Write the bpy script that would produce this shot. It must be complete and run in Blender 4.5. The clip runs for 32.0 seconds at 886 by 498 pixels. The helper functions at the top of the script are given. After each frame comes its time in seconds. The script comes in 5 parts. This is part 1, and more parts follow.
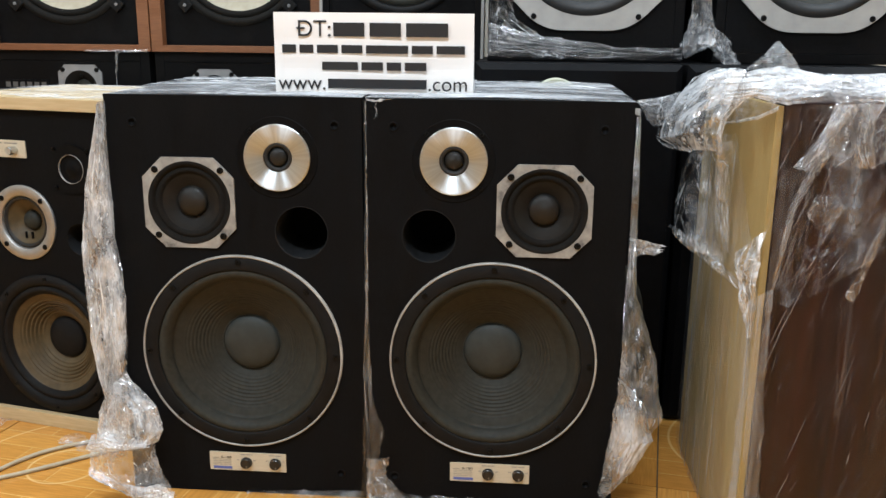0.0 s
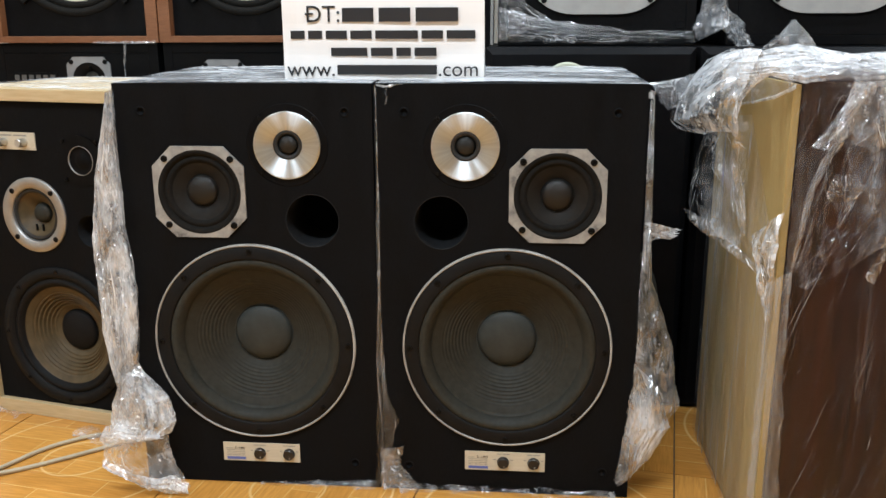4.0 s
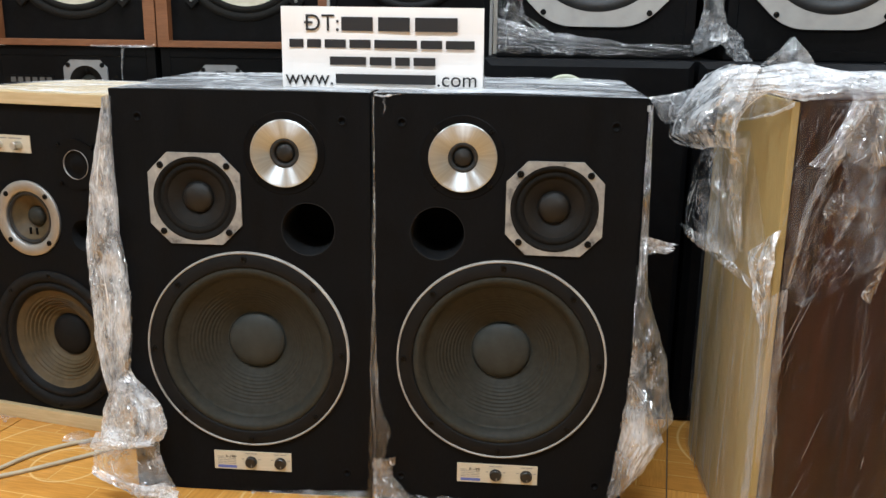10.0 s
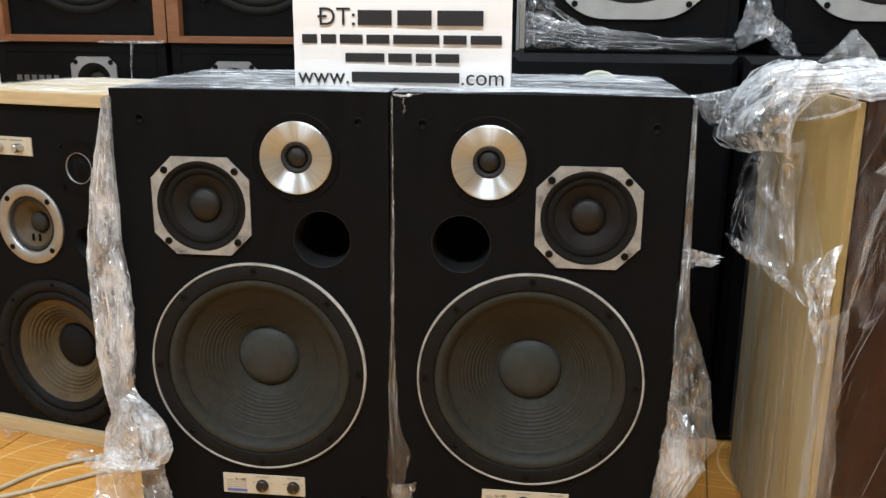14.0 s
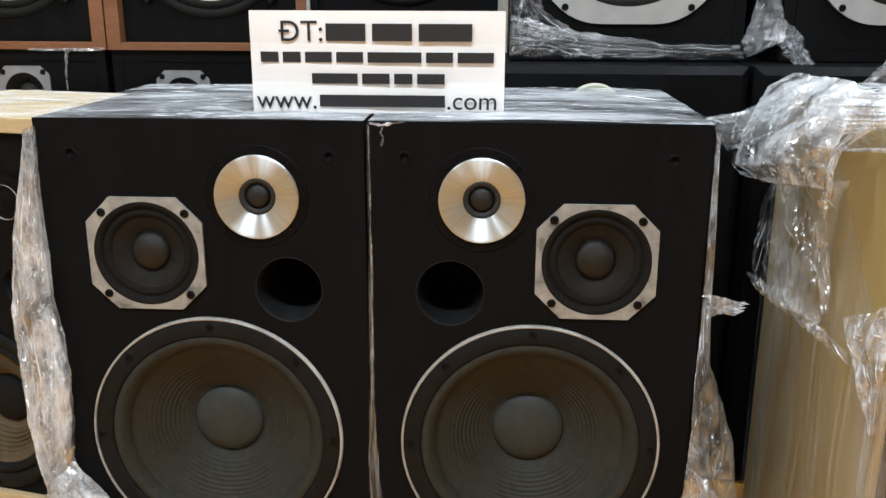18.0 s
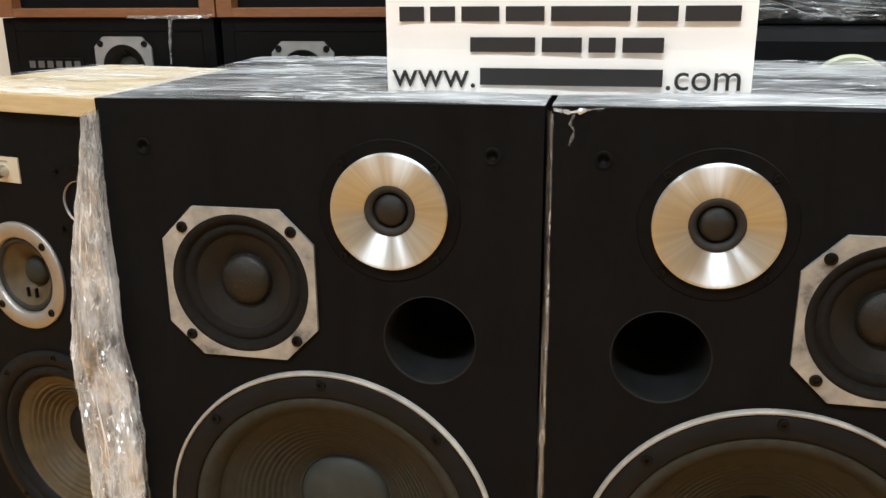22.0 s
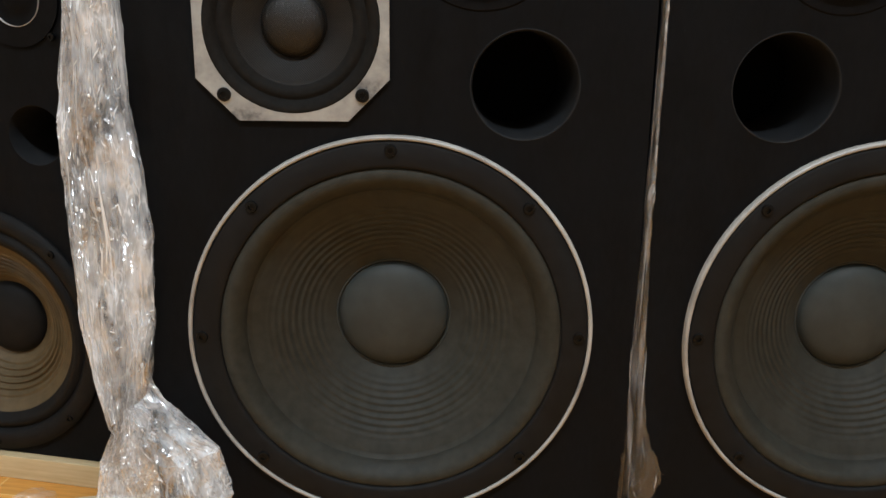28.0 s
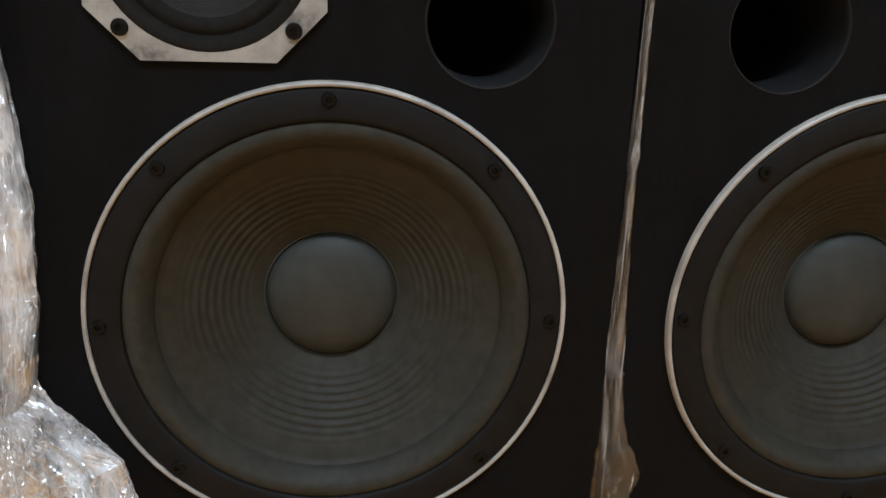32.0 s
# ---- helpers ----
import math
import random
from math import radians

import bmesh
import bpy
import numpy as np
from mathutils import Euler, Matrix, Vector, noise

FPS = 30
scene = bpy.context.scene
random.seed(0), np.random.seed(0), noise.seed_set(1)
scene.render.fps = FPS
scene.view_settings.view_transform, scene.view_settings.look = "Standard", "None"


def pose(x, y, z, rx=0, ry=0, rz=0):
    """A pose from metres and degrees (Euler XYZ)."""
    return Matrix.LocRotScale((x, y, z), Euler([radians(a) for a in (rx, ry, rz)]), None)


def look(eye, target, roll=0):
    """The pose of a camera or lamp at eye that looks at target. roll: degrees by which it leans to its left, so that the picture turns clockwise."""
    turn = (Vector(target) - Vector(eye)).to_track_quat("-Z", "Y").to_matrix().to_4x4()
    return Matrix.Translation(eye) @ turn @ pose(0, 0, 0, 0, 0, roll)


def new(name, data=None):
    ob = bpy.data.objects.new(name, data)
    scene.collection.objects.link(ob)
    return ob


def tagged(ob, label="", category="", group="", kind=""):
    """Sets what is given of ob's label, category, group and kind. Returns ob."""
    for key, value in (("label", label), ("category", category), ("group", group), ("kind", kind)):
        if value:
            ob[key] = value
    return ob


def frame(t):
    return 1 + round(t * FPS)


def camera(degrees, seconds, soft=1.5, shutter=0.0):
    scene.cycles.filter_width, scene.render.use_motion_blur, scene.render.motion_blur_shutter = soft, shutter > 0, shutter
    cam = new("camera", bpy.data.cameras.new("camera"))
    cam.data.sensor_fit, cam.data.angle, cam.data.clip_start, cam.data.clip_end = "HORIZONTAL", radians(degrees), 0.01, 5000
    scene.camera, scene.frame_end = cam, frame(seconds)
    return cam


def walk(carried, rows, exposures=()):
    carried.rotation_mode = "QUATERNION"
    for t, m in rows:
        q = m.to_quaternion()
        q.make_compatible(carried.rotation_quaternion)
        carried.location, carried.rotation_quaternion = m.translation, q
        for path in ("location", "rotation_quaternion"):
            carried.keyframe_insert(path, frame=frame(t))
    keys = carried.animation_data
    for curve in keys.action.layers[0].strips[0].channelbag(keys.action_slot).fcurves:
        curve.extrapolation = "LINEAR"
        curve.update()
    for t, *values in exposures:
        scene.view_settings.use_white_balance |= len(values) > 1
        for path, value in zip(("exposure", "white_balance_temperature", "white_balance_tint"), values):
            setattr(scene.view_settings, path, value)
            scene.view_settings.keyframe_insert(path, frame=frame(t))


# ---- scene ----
cam = camera(54.0, 32.0)
PATH = [
    (0, (0.213, 0.065, 0.74), (0.068, 2.0, 0.254), 0.6),
    (0.5, (0.209, 0.065, 0.734), (0.051, 1.999, 0.248), 0.4),
    (1, (0.208, 0.068, 0.73), (0.038, 2.0, 0.243), 0.6),
    (1.5, (0.206, 0.067, 0.725), (0.034, 1.999, 0.236), 0.7),
    (2, (0.21, 0.07, 0.725), (0.037, 1.999, 0.227), 0.6),
    (2.5, (0.215, 0.071, 0.728), (0.037, 1.999, 0.227), 0.2),
    (4.5, (0.208, 0.08, 0.727), (0.042, 2.009, 0.226), -0.3),
    (5, (0.21, 0.09, 0.731), (0.046, 2.019, 0.227), -0.3),
    (5.5, (0.215, 0.089, 0.733), (0.053, 2.019, 0.235), -0.2),
    (6, (0.212, 0.085, 0.735), (0.061, 2.017, 0.243), 0.1),
    (6.5, (0.212, 0.089, 0.73), (0.061, 2.022, 0.241), 0.3),
    (7, (0.211, 0.088, 0.732), (0.062, 2.02, 0.237), 0.3),
    (7.5, (0.213, 0.089, 0.736), (0.06, 2.018, 0.233), 0.3),
    (8, (0.209, 0.087, 0.734), (0.057, 2.018, 0.235), 0.4),
    (8.5, (0.209, 0.084, 0.732), (0.054, 2.015, 0.237), 0.7),
    (9, (0.21, 0.084, 0.733), (0.052, 2.015, 0.238), 0.9),
    (9.5, (0.209, 0.083, 0.734), (0.048, 2.015, 0.242), 0.9),
    (10, (0.206, 0.08, 0.733), (0.051, 2.014, 0.246), 0.8),
    (10.5, (0.208, 0.084, 0.732), (0.051, 2.017, 0.243), 0.5),
    (11, (0.207, 0.088, 0.734), (0.047, 2.02, 0.242), 0.4),
    (11.5, (0.204, 0.094, 0.732), (0.038, 2.025, 0.242), 0.4),
    (12, (0.206, 0.107, 0.733), (0.027, 2.037, 0.238), 0.3),
    (12.5, (0.206, 0.124, 0.733), (0.013, 2.051, 0.236), 0.3),
    (13, (0.206, 0.144, 0.734), (0.005, 2.069, 0.231), 0.3),
    (13.5, (0.202, 0.166, 0.733), (0.0, 2.091, 0.231), 0.5),
    (14, (0.196, 0.179, 0.734), (-0.011, 2.104, 0.232), 0.5),
    (14.5, (0.192, 0.191, 0.738), (-0.024, 2.113, 0.227), 0.7),
    (16.5, (0.179, 0.248, 0.764), (0.01, 2.16, 0.202), -0.3),
    (17, (0.158, 0.279, 0.766), (0.029, 2.194, 0.202), 0.1),
    (17.5, (0.153, 0.303, 0.768), (0.057, 2.221, 0.209), 0.2),
    (18, (0.147, 0.348, 0.773), (0.032, 2.27, 0.231), 0.2),
    (18.5, (0.158, 0.402, 0.766), (-0.012, 2.324, 0.239), 0.1),
    (19, (0.154, 0.455, 0.752), (-0.021, 2.382, 0.248), 0.3),
    (19.5, (0.148, 0.489, 0.755), (-0.019, 2.417, 0.251), 0.5),
    (20, (0.139, 0.526, 0.752), (-0.036, 2.448, 0.228), 0.7),
    (20.5, (0.12, 0.572, 0.754), (-0.096, 2.482, 0.201), 0.6),
    (21, (0.093, 0.609, 0.745), (-0.166, 2.509, 0.179), 0.2),
    (21.5, (0.055, 0.624, 0.744), (-0.235, 2.517, 0.168), 0.1),
    (22, (0.057, 0.651, 0.736), (-0.334, 2.524, 0.154), -0.5),
    (22.5, (0.036, 0.669, 0.727), (-0.375, 2.53, 0.121), -1.4),
    (23, (-0.03, 0.66, 0.709), (-0.289, 2.545, 0.092), -1.6),
    (23.5, (-0.108, 0.671, 0.678), (-0.232, 2.578, 0.088), -1.0),
    (24, (-0.175, 0.696, 0.653), (-0.172, 2.623, 0.119), -0.6),
    (24.5, (-0.189, 0.698, 0.64), (-0.112, 2.629, 0.123), -0.4),
    (26.5, (-0.19, 0.674, 0.561), (-0.172, 2.617, 0.088), 0.5),
    (27, (-0.186, 0.678, 0.543), (-0.168, 2.614, 0.041), 0.8),
    (27.5, (-0.182, 0.678, 0.525), (-0.15, 2.609, 0.004), 0.9),
    (28, (-0.171, 0.681, 0.499), (-0.129, 2.605, -0.045), 0.7),
    (28.5, (-0.163, 0.686, 0.483), (-0.098, 2.596, -0.109), 0.6),
    (29, (-0.145, 0.689, 0.469), (-0.067, 2.585, -0.161), 0.4),
    (29.5, (-0.141, 0.686, 0.466), (-0.053, 2.572, -0.193), 0.5),
    (30, (-0.139, 0.704, 0.442), (-0.045, 2.586, -0.227), 1.4),
    (30.5, (-0.154, 0.729, 0.434), (-0.011, 2.602, -0.254), 2.7),
    (31, (-0.181, 0.746, 0.447), (0.001, 2.622, -0.223), 2.6),
    (31.5, (-0.192, 0.772, 0.455), (0.052, 2.648, -0.193), 2.5),
    (32, (-0.188, 0.784, 0.47), (0.038, 2.676, -0.138), 1.9),
]
walk(cam, [(t, look(eye, target, roll)) for t, eye, target, roll in PATH], [(0, 0.0, 6500, 10), (18, 0.0, 6500, 10), (20, 0.0, 6750, 10), (21.5, 0.0, 7000, 10), (23, -0.03, 7000, 10), (24.5, -0.05, 6600, 10), (28, -0.12, 6500, 10), (30, -0.15, 6450, 10), (31, -0.16, 6200, 10), (32, -0.16, 6200, 10)])

# ---- light ----
world = bpy.data.worlds.new("world")
world.use_nodes = True
scene.world = world
world.node_tree.nodes["Background"].inputs[0].default_value = (0.9, 0.95, 1.0, 1)
world.node_tree.nodes["Background"].inputs[1].default_value = 0.05

TUBE_POWER = 52.0


def tube_lamp(x, y, z, turn, power):
    data = bpy.data.lights.new("tube_light", "AREA")
    data.shape, data.size, data.size_y = "RECTANGLE", 1.2, 0.05
    data.energy, data.color = power, (0.76, 0.885, 1.0)
    ob = new("tube_light", data)
    ob.matrix_world = pose(x, y, z, 0, 0, turn)
    return ob


LAMPS = [(0.1, -0.10, 2.66, 0, 1.44), (-0.6, 1.60, 2.66, 0, 0.9), (1.3, 1.30, 2.66, 0, 0.8), (-1.9, -0.6, 2.66, 90, 0.8)]
for lx, ly, lz, turn, k in LAMPS:
    tube_lamp(lx, ly, lz, turn, TUBE_POWER * k)


# ---- materials ----
def mat(name, color, rough=0.5, metal=0.0, spec=0.5):
    m = bpy.data.materials.new(name)
    m.use_nodes = True
    b = m.node_tree.nodes["Principled BSDF"]
    b.inputs["Base Color"].default_value = (*color, 1)
    b.inputs["Roughness"].default_value = rough
    b.inputs["Metallic"].default_value = metal
    b.inputs["Specular IOR Level"].default_value = spec
    return m


def node(m, kind, **values):
    n = m.node_tree.nodes.new(kind)
    for k, v in values.items():
        n.inputs[k.replace("_", " ")].default_value = v
    return n


def link(m, a, out, b, inp):
    m.node_tree.links.new(a.outputs[out], b.inputs[inp])


def bsdf(m):
    return m.node_tree.nodes["Principled BSDF"]


def coords(m, scale=(1, 1, 1), kind="Object"):
    c = node(m, "ShaderNodeTexCoord")
    p = node(m, "ShaderNodeMapping", Scale=scale)
    link(m, c, kind, p, "Vector")
    return p


def noise_tex(m, where, scale, detail=4.0, rough=0.55):
    n = node(m, "ShaderNodeTexNoise", Scale=scale, Detail=detail, Roughness=rough)
    link(m, where, "Vector", n, "Vector")
    return n


def ramp(m, src, out, stops):
    r = node(m, "ShaderNodeValToRGB")
    while len(r.color_ramp.elements) < len(stops):
        r.color_ramp.elements.new(0.5)
    for e, (p, c) in zip(r.color_ramp.elements, stops):
        e.position, e.color = p, (*c, 1) if len(c) == 3 else c
    link(m, src, out, r, "Fac")
    return r


def bump(m, src, out, strength, distance=0.001):
    b = node(m, "ShaderNodeBump", Strength=strength, Distance=distance)
    link(m, src, out, b, "Height")
    link(m, b, "Normal", bsdf(m), "Normal")
    return b


def grey(v):
    return (v, v, v)


def grained(name, dark, light, rough, scale=(1, 1, 1), grain=60, relief=0.15, spec=0.5, rough_var=0.15, kind="Object"):
    """A surface whose colour, gloss and relief vary with stretched noise."""
    m = mat(name, light, rough, 0, spec)
    w = coords(m, scale, kind)
    a, b = noise_tex(m, w, grain), noise_tex(m, w, grain * 0.11, 3)
    mix = node(m, "ShaderNodeMix")
    mix.inputs[0].default_value = 0.45
    link(m, a, "Fac", mix, 2), link(m, b, "Fac", mix, 3)
    r = ramp(m, mix, 0, [(0.36, dark), (0.64, light)])
    link(m, r, "Color", bsdf(m), "Base Color")
    q = ramp(m, b, "Fac", [(0.3, grey(max(0.02, rough - rough_var))), (0.7, grey(min(1, rough + rough_var)))])
    link(m, q, "Color", bsdf(m), "Roughness")
    bump(m, a, "Fac", relief, 0.0006)
    return m


M_VINYL = grained("black_ash_vinyl", (0.0040, 0.0041, 0.0045), (0.0069, 0.0070, 0.0076), 0.62, (3, 3, 1.0), 90, 0.2, 0.06)
M_BLACK = grained("black_painted_board", (0.0026, 0.0026, 0.003), (0.006, 0.0058, 0.006), 0.55, (1, 1, 1), 120, 0.2, 0.07)
M_GLOSSBLACK = grained("black_gloss_board", (0.003, 0.003, 0.0036), (0.0055, 0.0055, 0.006), 0.5, (1, 1, 1), 60, 0.05, 0.06)
M_RUBBER = grained("dark_foam_surround", (0.009, 0.009, 0.009), (0.016, 0.0155, 0.015), 0.62, (1, 1, 1), 150, 0.2, 0.4)
M_FRAME = grained("black_steel_frame", (0.0066, 0.0063, 0.0062), (0.0112, 0.0108, 0.0106), 0.6, (1, 1, 1), 80, 0.1, 0.12)
M_CONE = grained("brown_black_paper_cone", (0.0189, 0.0184, 0.0140), (0.0327, 0.0320, 0.0249), 0.70, (1, 1, 1), 110, 0.25, 0.25)
M_CAP = grained("grey_dust_cap", (0.0278, 0.0305, 0.0272), (0.0410, 0.0446, 0.0400), 0.68, (1, 1, 1), 70, 0.12, 0.3)
M_MATTRING = grained("matt_black_cloth_ring", (0.0098, 0.0091, 0.0081), (0.0156, 0.0145, 0.0131), 0.85, (1, 1, 1), 200, 0.2, 0.05)
M_TANCONE = grained("tan_paper_cone", (0.058, 0.0385, 0.0160), (0.104, 0.072, 0.033), 0.62, (1, 1, 1), 60, 0.2, 0.4)
M_CREAM = grained("cream_paper_cone", (0.30, 0.265, 0.19), (0.40, 0.36, 0.275), 0.7, (1, 1, 1), 60, 0.2, 0.4)
M_RING = grained("worn_white_ring", (0.22, 0.205, 0.185), (0.46, 0.44, 0.40), 0.45, (1, 1, 1), 35, 0.1, 0.5)
M_SCREW = mat("black_screw", (0.0030, 0.0030, 0.0030), 0.42, 0.0, 0.16)
# Near-black that stands in for the shade inside the cabinets.
M_HOLE = mat("inside_shade_black", (0.004, 0.004, 0.004), 0.95, 0, 0.1)
M_TUBE = grained("black_port_tube", (0.010, 0.0102, 0.0106), (0.016, 0.0160, 0.0166), 0.7, (1, 1, 1), 60, 0.1, 0.12)
M_TANVENEER = grained("pale_tan_veneer", (0.52, 0.38, 0.20), (0.66, 0.52, 0.31), 0.38, (0.5, 6, 6), 40, 0.06, 0.5)
M_CHERRY = grained("reddish_brown_veneer", (0.130, 0.046, 0.017), (0.205, 0.080, 0.031), 0.5, (0.6, 5, 5), 60, 0.1, 0.5)
M_WALNUT = grained("dark_walnut_veneer", (0.0032, 0.0010, 0.0007), (0.038, 0.0108, 0.0062), 0.58, (9, 9, 0.30), 26, 0.2, 0.25)
M_IVORY = grained("ivory_plastic", (0.36, 0.37, 0.27), (0.44, 0.45, 0.34), 0.4, (1, 1, 1), 40, 0.05)
M_CABLE = grained("beige_cable", (0.34, 0.27, 0.17), (0.47, 0.385, 0.26), 0.5, (1, 1, 1), 40, 0.05)
M_WALL = grained("off_white_wall", (0.60, 0.56, 0.48), (0.68, 0.64, 0.56), 0.85, (1, 1, 1), 6, 0.1, 0.3)
M_CEIL = grained("white_ceiling", (0.74, 0.73, 0.70), (0.80, 0.79, 0.77), 0.9, (1, 1, 1), 5, 0.1, 0.3)
M_LAMP = mat("white_lamp_body", (0.8, 0.8, 0.8), 0.4)
M_PLATE = grained("champagne_plate", (0.53, 0.465, 0.345), (0.62, 0.555, 0.43), 0.4, (3, 1, 60), 40, 0.04, 0.5)
M_INK = mat("black_ink", (0.012, 0.012, 0.014), 0.6)
M_GREYINK = mat("grey_print", (0.26, 0.24, 0.21), 0.6)
M_DIMPRINT = mat("dim_grey_print", (0.075, 0.073, 0.07), 0.6)
M_BLUE = mat("blue_print", (0.10, 0.14, 0.42), 0.5)
M_KNOB = mat("black_knob", (0.01, 0.01, 0.011), 0.32)
M_LIGHTGREY = grained("light_grey_cast_frame", (0.29, 0.28, 0.265), (0.38, 0.365, 0.34), 0.5, (1, 1, 1), 30, 0.05)
M_MIDGREY = grained("grey_cast_frame", (0.16, 0.16, 0.165), (0.24, 0.24, 0.24), 0.45, (1, 1, 1), 30, 0.05)
M_SATIN = grained("satin_aluminium", (0.36, 0.355, 0.345), (0.46, 0.45, 0.435), 0.55, (1, 1, 1), 40, 0.03, 0.25)
bsdf(M_SATIN).inputs["Metallic"].default_value = 0.9
M_STEEL = mat("bright_steel", (0.6, 0.6, 0.58), 0.3, 1.0)
M_PAPER = grained("white_paper", (0.87, 0.855, 0.84), (0.92, 0.905, 0.89), 0.7, (1, 1, 1), 12, 0.15, 0.3)


def make_patina():
    m = mat("dull_cast_aluminium", grey(0.5), 0.42, 0.35)
    w = coords(m)
    a, b = noise_tex(m, w, 28, 5, 0.65), noise_tex(m, w, 220, 2)
    r = ramp(m, a, "Fac", [(0.34, (0.12, 0.12, 0.122)), (0.44, (0.285, 0.288, 0.28)), (0.62, (0.40, 0.405, 0.395)), (0.74, (0.55, 0.56, 0.55))])
    link(m, r, "Color", bsdf(m), "Base Color")
    q = ramp(m, a, "Fac", [(0.3, grey(0.6)), (0.7, grey(0.36))])
    link(m, q, "Color", bsdf(m), "Roughness")
    bump(m, b, "Fac", 0.12, 0.0004)
    return m


def make_weave(name, dark, light, rough, spec, period=0.0013):
    """Coarse plain-woven cloth, its threads running diagonally."""
    m = mat(name, light, rough, 0, spec)
    w = coords(m)
    w.inputs["Rotation"].default_value = (0, radians(45), 0)
    threads = []
    for way in ("X", "Z"):
        t = node(m, "ShaderNodeTexWave", Scale=0.314 / period, Distortion=0.4, Detail=1.0)
        t.bands_direction = way
        link(m, w, "Vector", t, "Vector")
        threads.append(t)
    cross = node(m, "ShaderNodeMath")
    cross.operation = "MULTIPLY"
    link(m, threads[0], "Fac", cross, 0), link(m, threads[1], "Fac", cross, 1)
    cloud = noise_tex(m, w, 45, 4)
    mix = node(m, "ShaderNodeMix")
    mix.inputs[0].default_value = 0.4
    link(m, cross, 0, mix, 2), link(m, cloud, "Fac", mix, 3)
    r = ramp(m, mix, 0, [(0.12, dark), (0.62, light)])
    link(m, r, "Color", bsdf(m), "Base Color")
    bump(m, cross, 0, 0.5, 0.0004)
    return m


M_MIDCONE = make_weave("grey_woven_cone", (0.0062, 0.0057, 0.0051), (0.0220, 0.0198, 0.0174), 0.52, 0.14)
M_DOME = make_weave("woven_treated_dome", (0.0050, 0.0047, 0.0042), (0.0150, 0.0141, 0.0126), 0.36, 0.35, 0.0009)
M_GUARD = make_weave("woven_dome_edge", (0.011, 0.0107, 0.0100), (0.030, 0.0290, 0.0270), 0.5, 0.3, 0.0010)


def make_spun():
    """Lathe-turned aluminium: fine circular brushing that spreads highlights into radial fans, with faint fans painted
    in too.
    """
    m = mat("spun_aluminium", (0.72, 0.755, 0.775), 0.50, 1.0)
    b = bsdf(m)
    b.inputs["Anisotropic"].default_value = 0.96
    c = node(m, "ShaderNodeTexCoord")
    t = node(m, "ShaderNodeVectorMath")
    t.operation = "MULTIPLY"
    t.inputs[1].default_value = (1, 0, 1)
    link(m, c, "Object", t, 0)
    u = node(m, "ShaderNodeVectorMath")
    u.operation = "NORMALIZE"
    link(m, t, 0, u, 0)
    link(m, u, 0, b, "Tangent")
    r = node(m, "ShaderNodeVectorMath")
    r.operation = "LENGTH"
    link(m, t, 0, r, 0)
    n = node(m, "ShaderNodeTexNoise", Scale=2600.0, Detail=2.0)
    n.noise_dimensions = "1D"
    link(m, r, "Value", n, "W")
    q = ramp(m, n, "Fac", [(0.3, grey(0.42)), (0.7, grey(0.56))])
    link(m, q, "Color", b, "Roughness")
    # Radial streaks of light painted into the base colour by angle.
    turn = node(m, "ShaderNodeMapping")
    turn.inputs["Rotation"].default_value = (radians(90), 0, 0)
    link(m, c, "Object", turn, "Vector")
    way = node(m, "ShaderNodeTexGradient")
    way.gradient_type = "RADIAL"
    link(m, turn, "Vector", way, "Vector")
    painted_fan = node(m, "ShaderNodeTexNoise", Scale=55.0, Detail=3.0)
    painted_fan.noise_dimensions = "1D"
    link(m, way, "Fac", painted_fan, "W")
    tone = ramp(m, painted_fan, "Fac", [(0.3, (0.64, 0.69, 0.72)), (0.7, (0.73, 0.785, 0.82))])
    link(m, tone, "Color", b, "Base Color")
    return m


M_PATINA, M_SPUN = make_patina(), make_spun()


def make_cloth():
    m = mat("gold_grille_cloth", (0.45, 0.33, 0.13), 0.75, 0, 0.3)
    w = coords(m)
    weave = node(m, "ShaderNodeTexWave", Scale=260.0, Distortion=0.6, Detail=1.0)
    weave.bands_direction = "Z"
    link(m, w, "Vector", weave, "Vector")
    tall = coords(m, (14, 14, 0.7))
    streak = noise_tex(m, tall, 7, 4)
    mix = node(m, "ShaderNodeMix")
    mix.inputs[0].default_value = 0.5
    link(m, streak, "Fac", mix, 2), link(m, weave, "Fac", mix, 3)
    r = ramp(m, mix, 0, [(0.3, (0.32, 0.222, 0.080)), (0.65, (0.425, 0.305, 0.122))])
    link(m, r, "Color", bsdf(m), "Base Color")
    bump(m, weave, "Fac", 0.4, 0.0008)
    return m


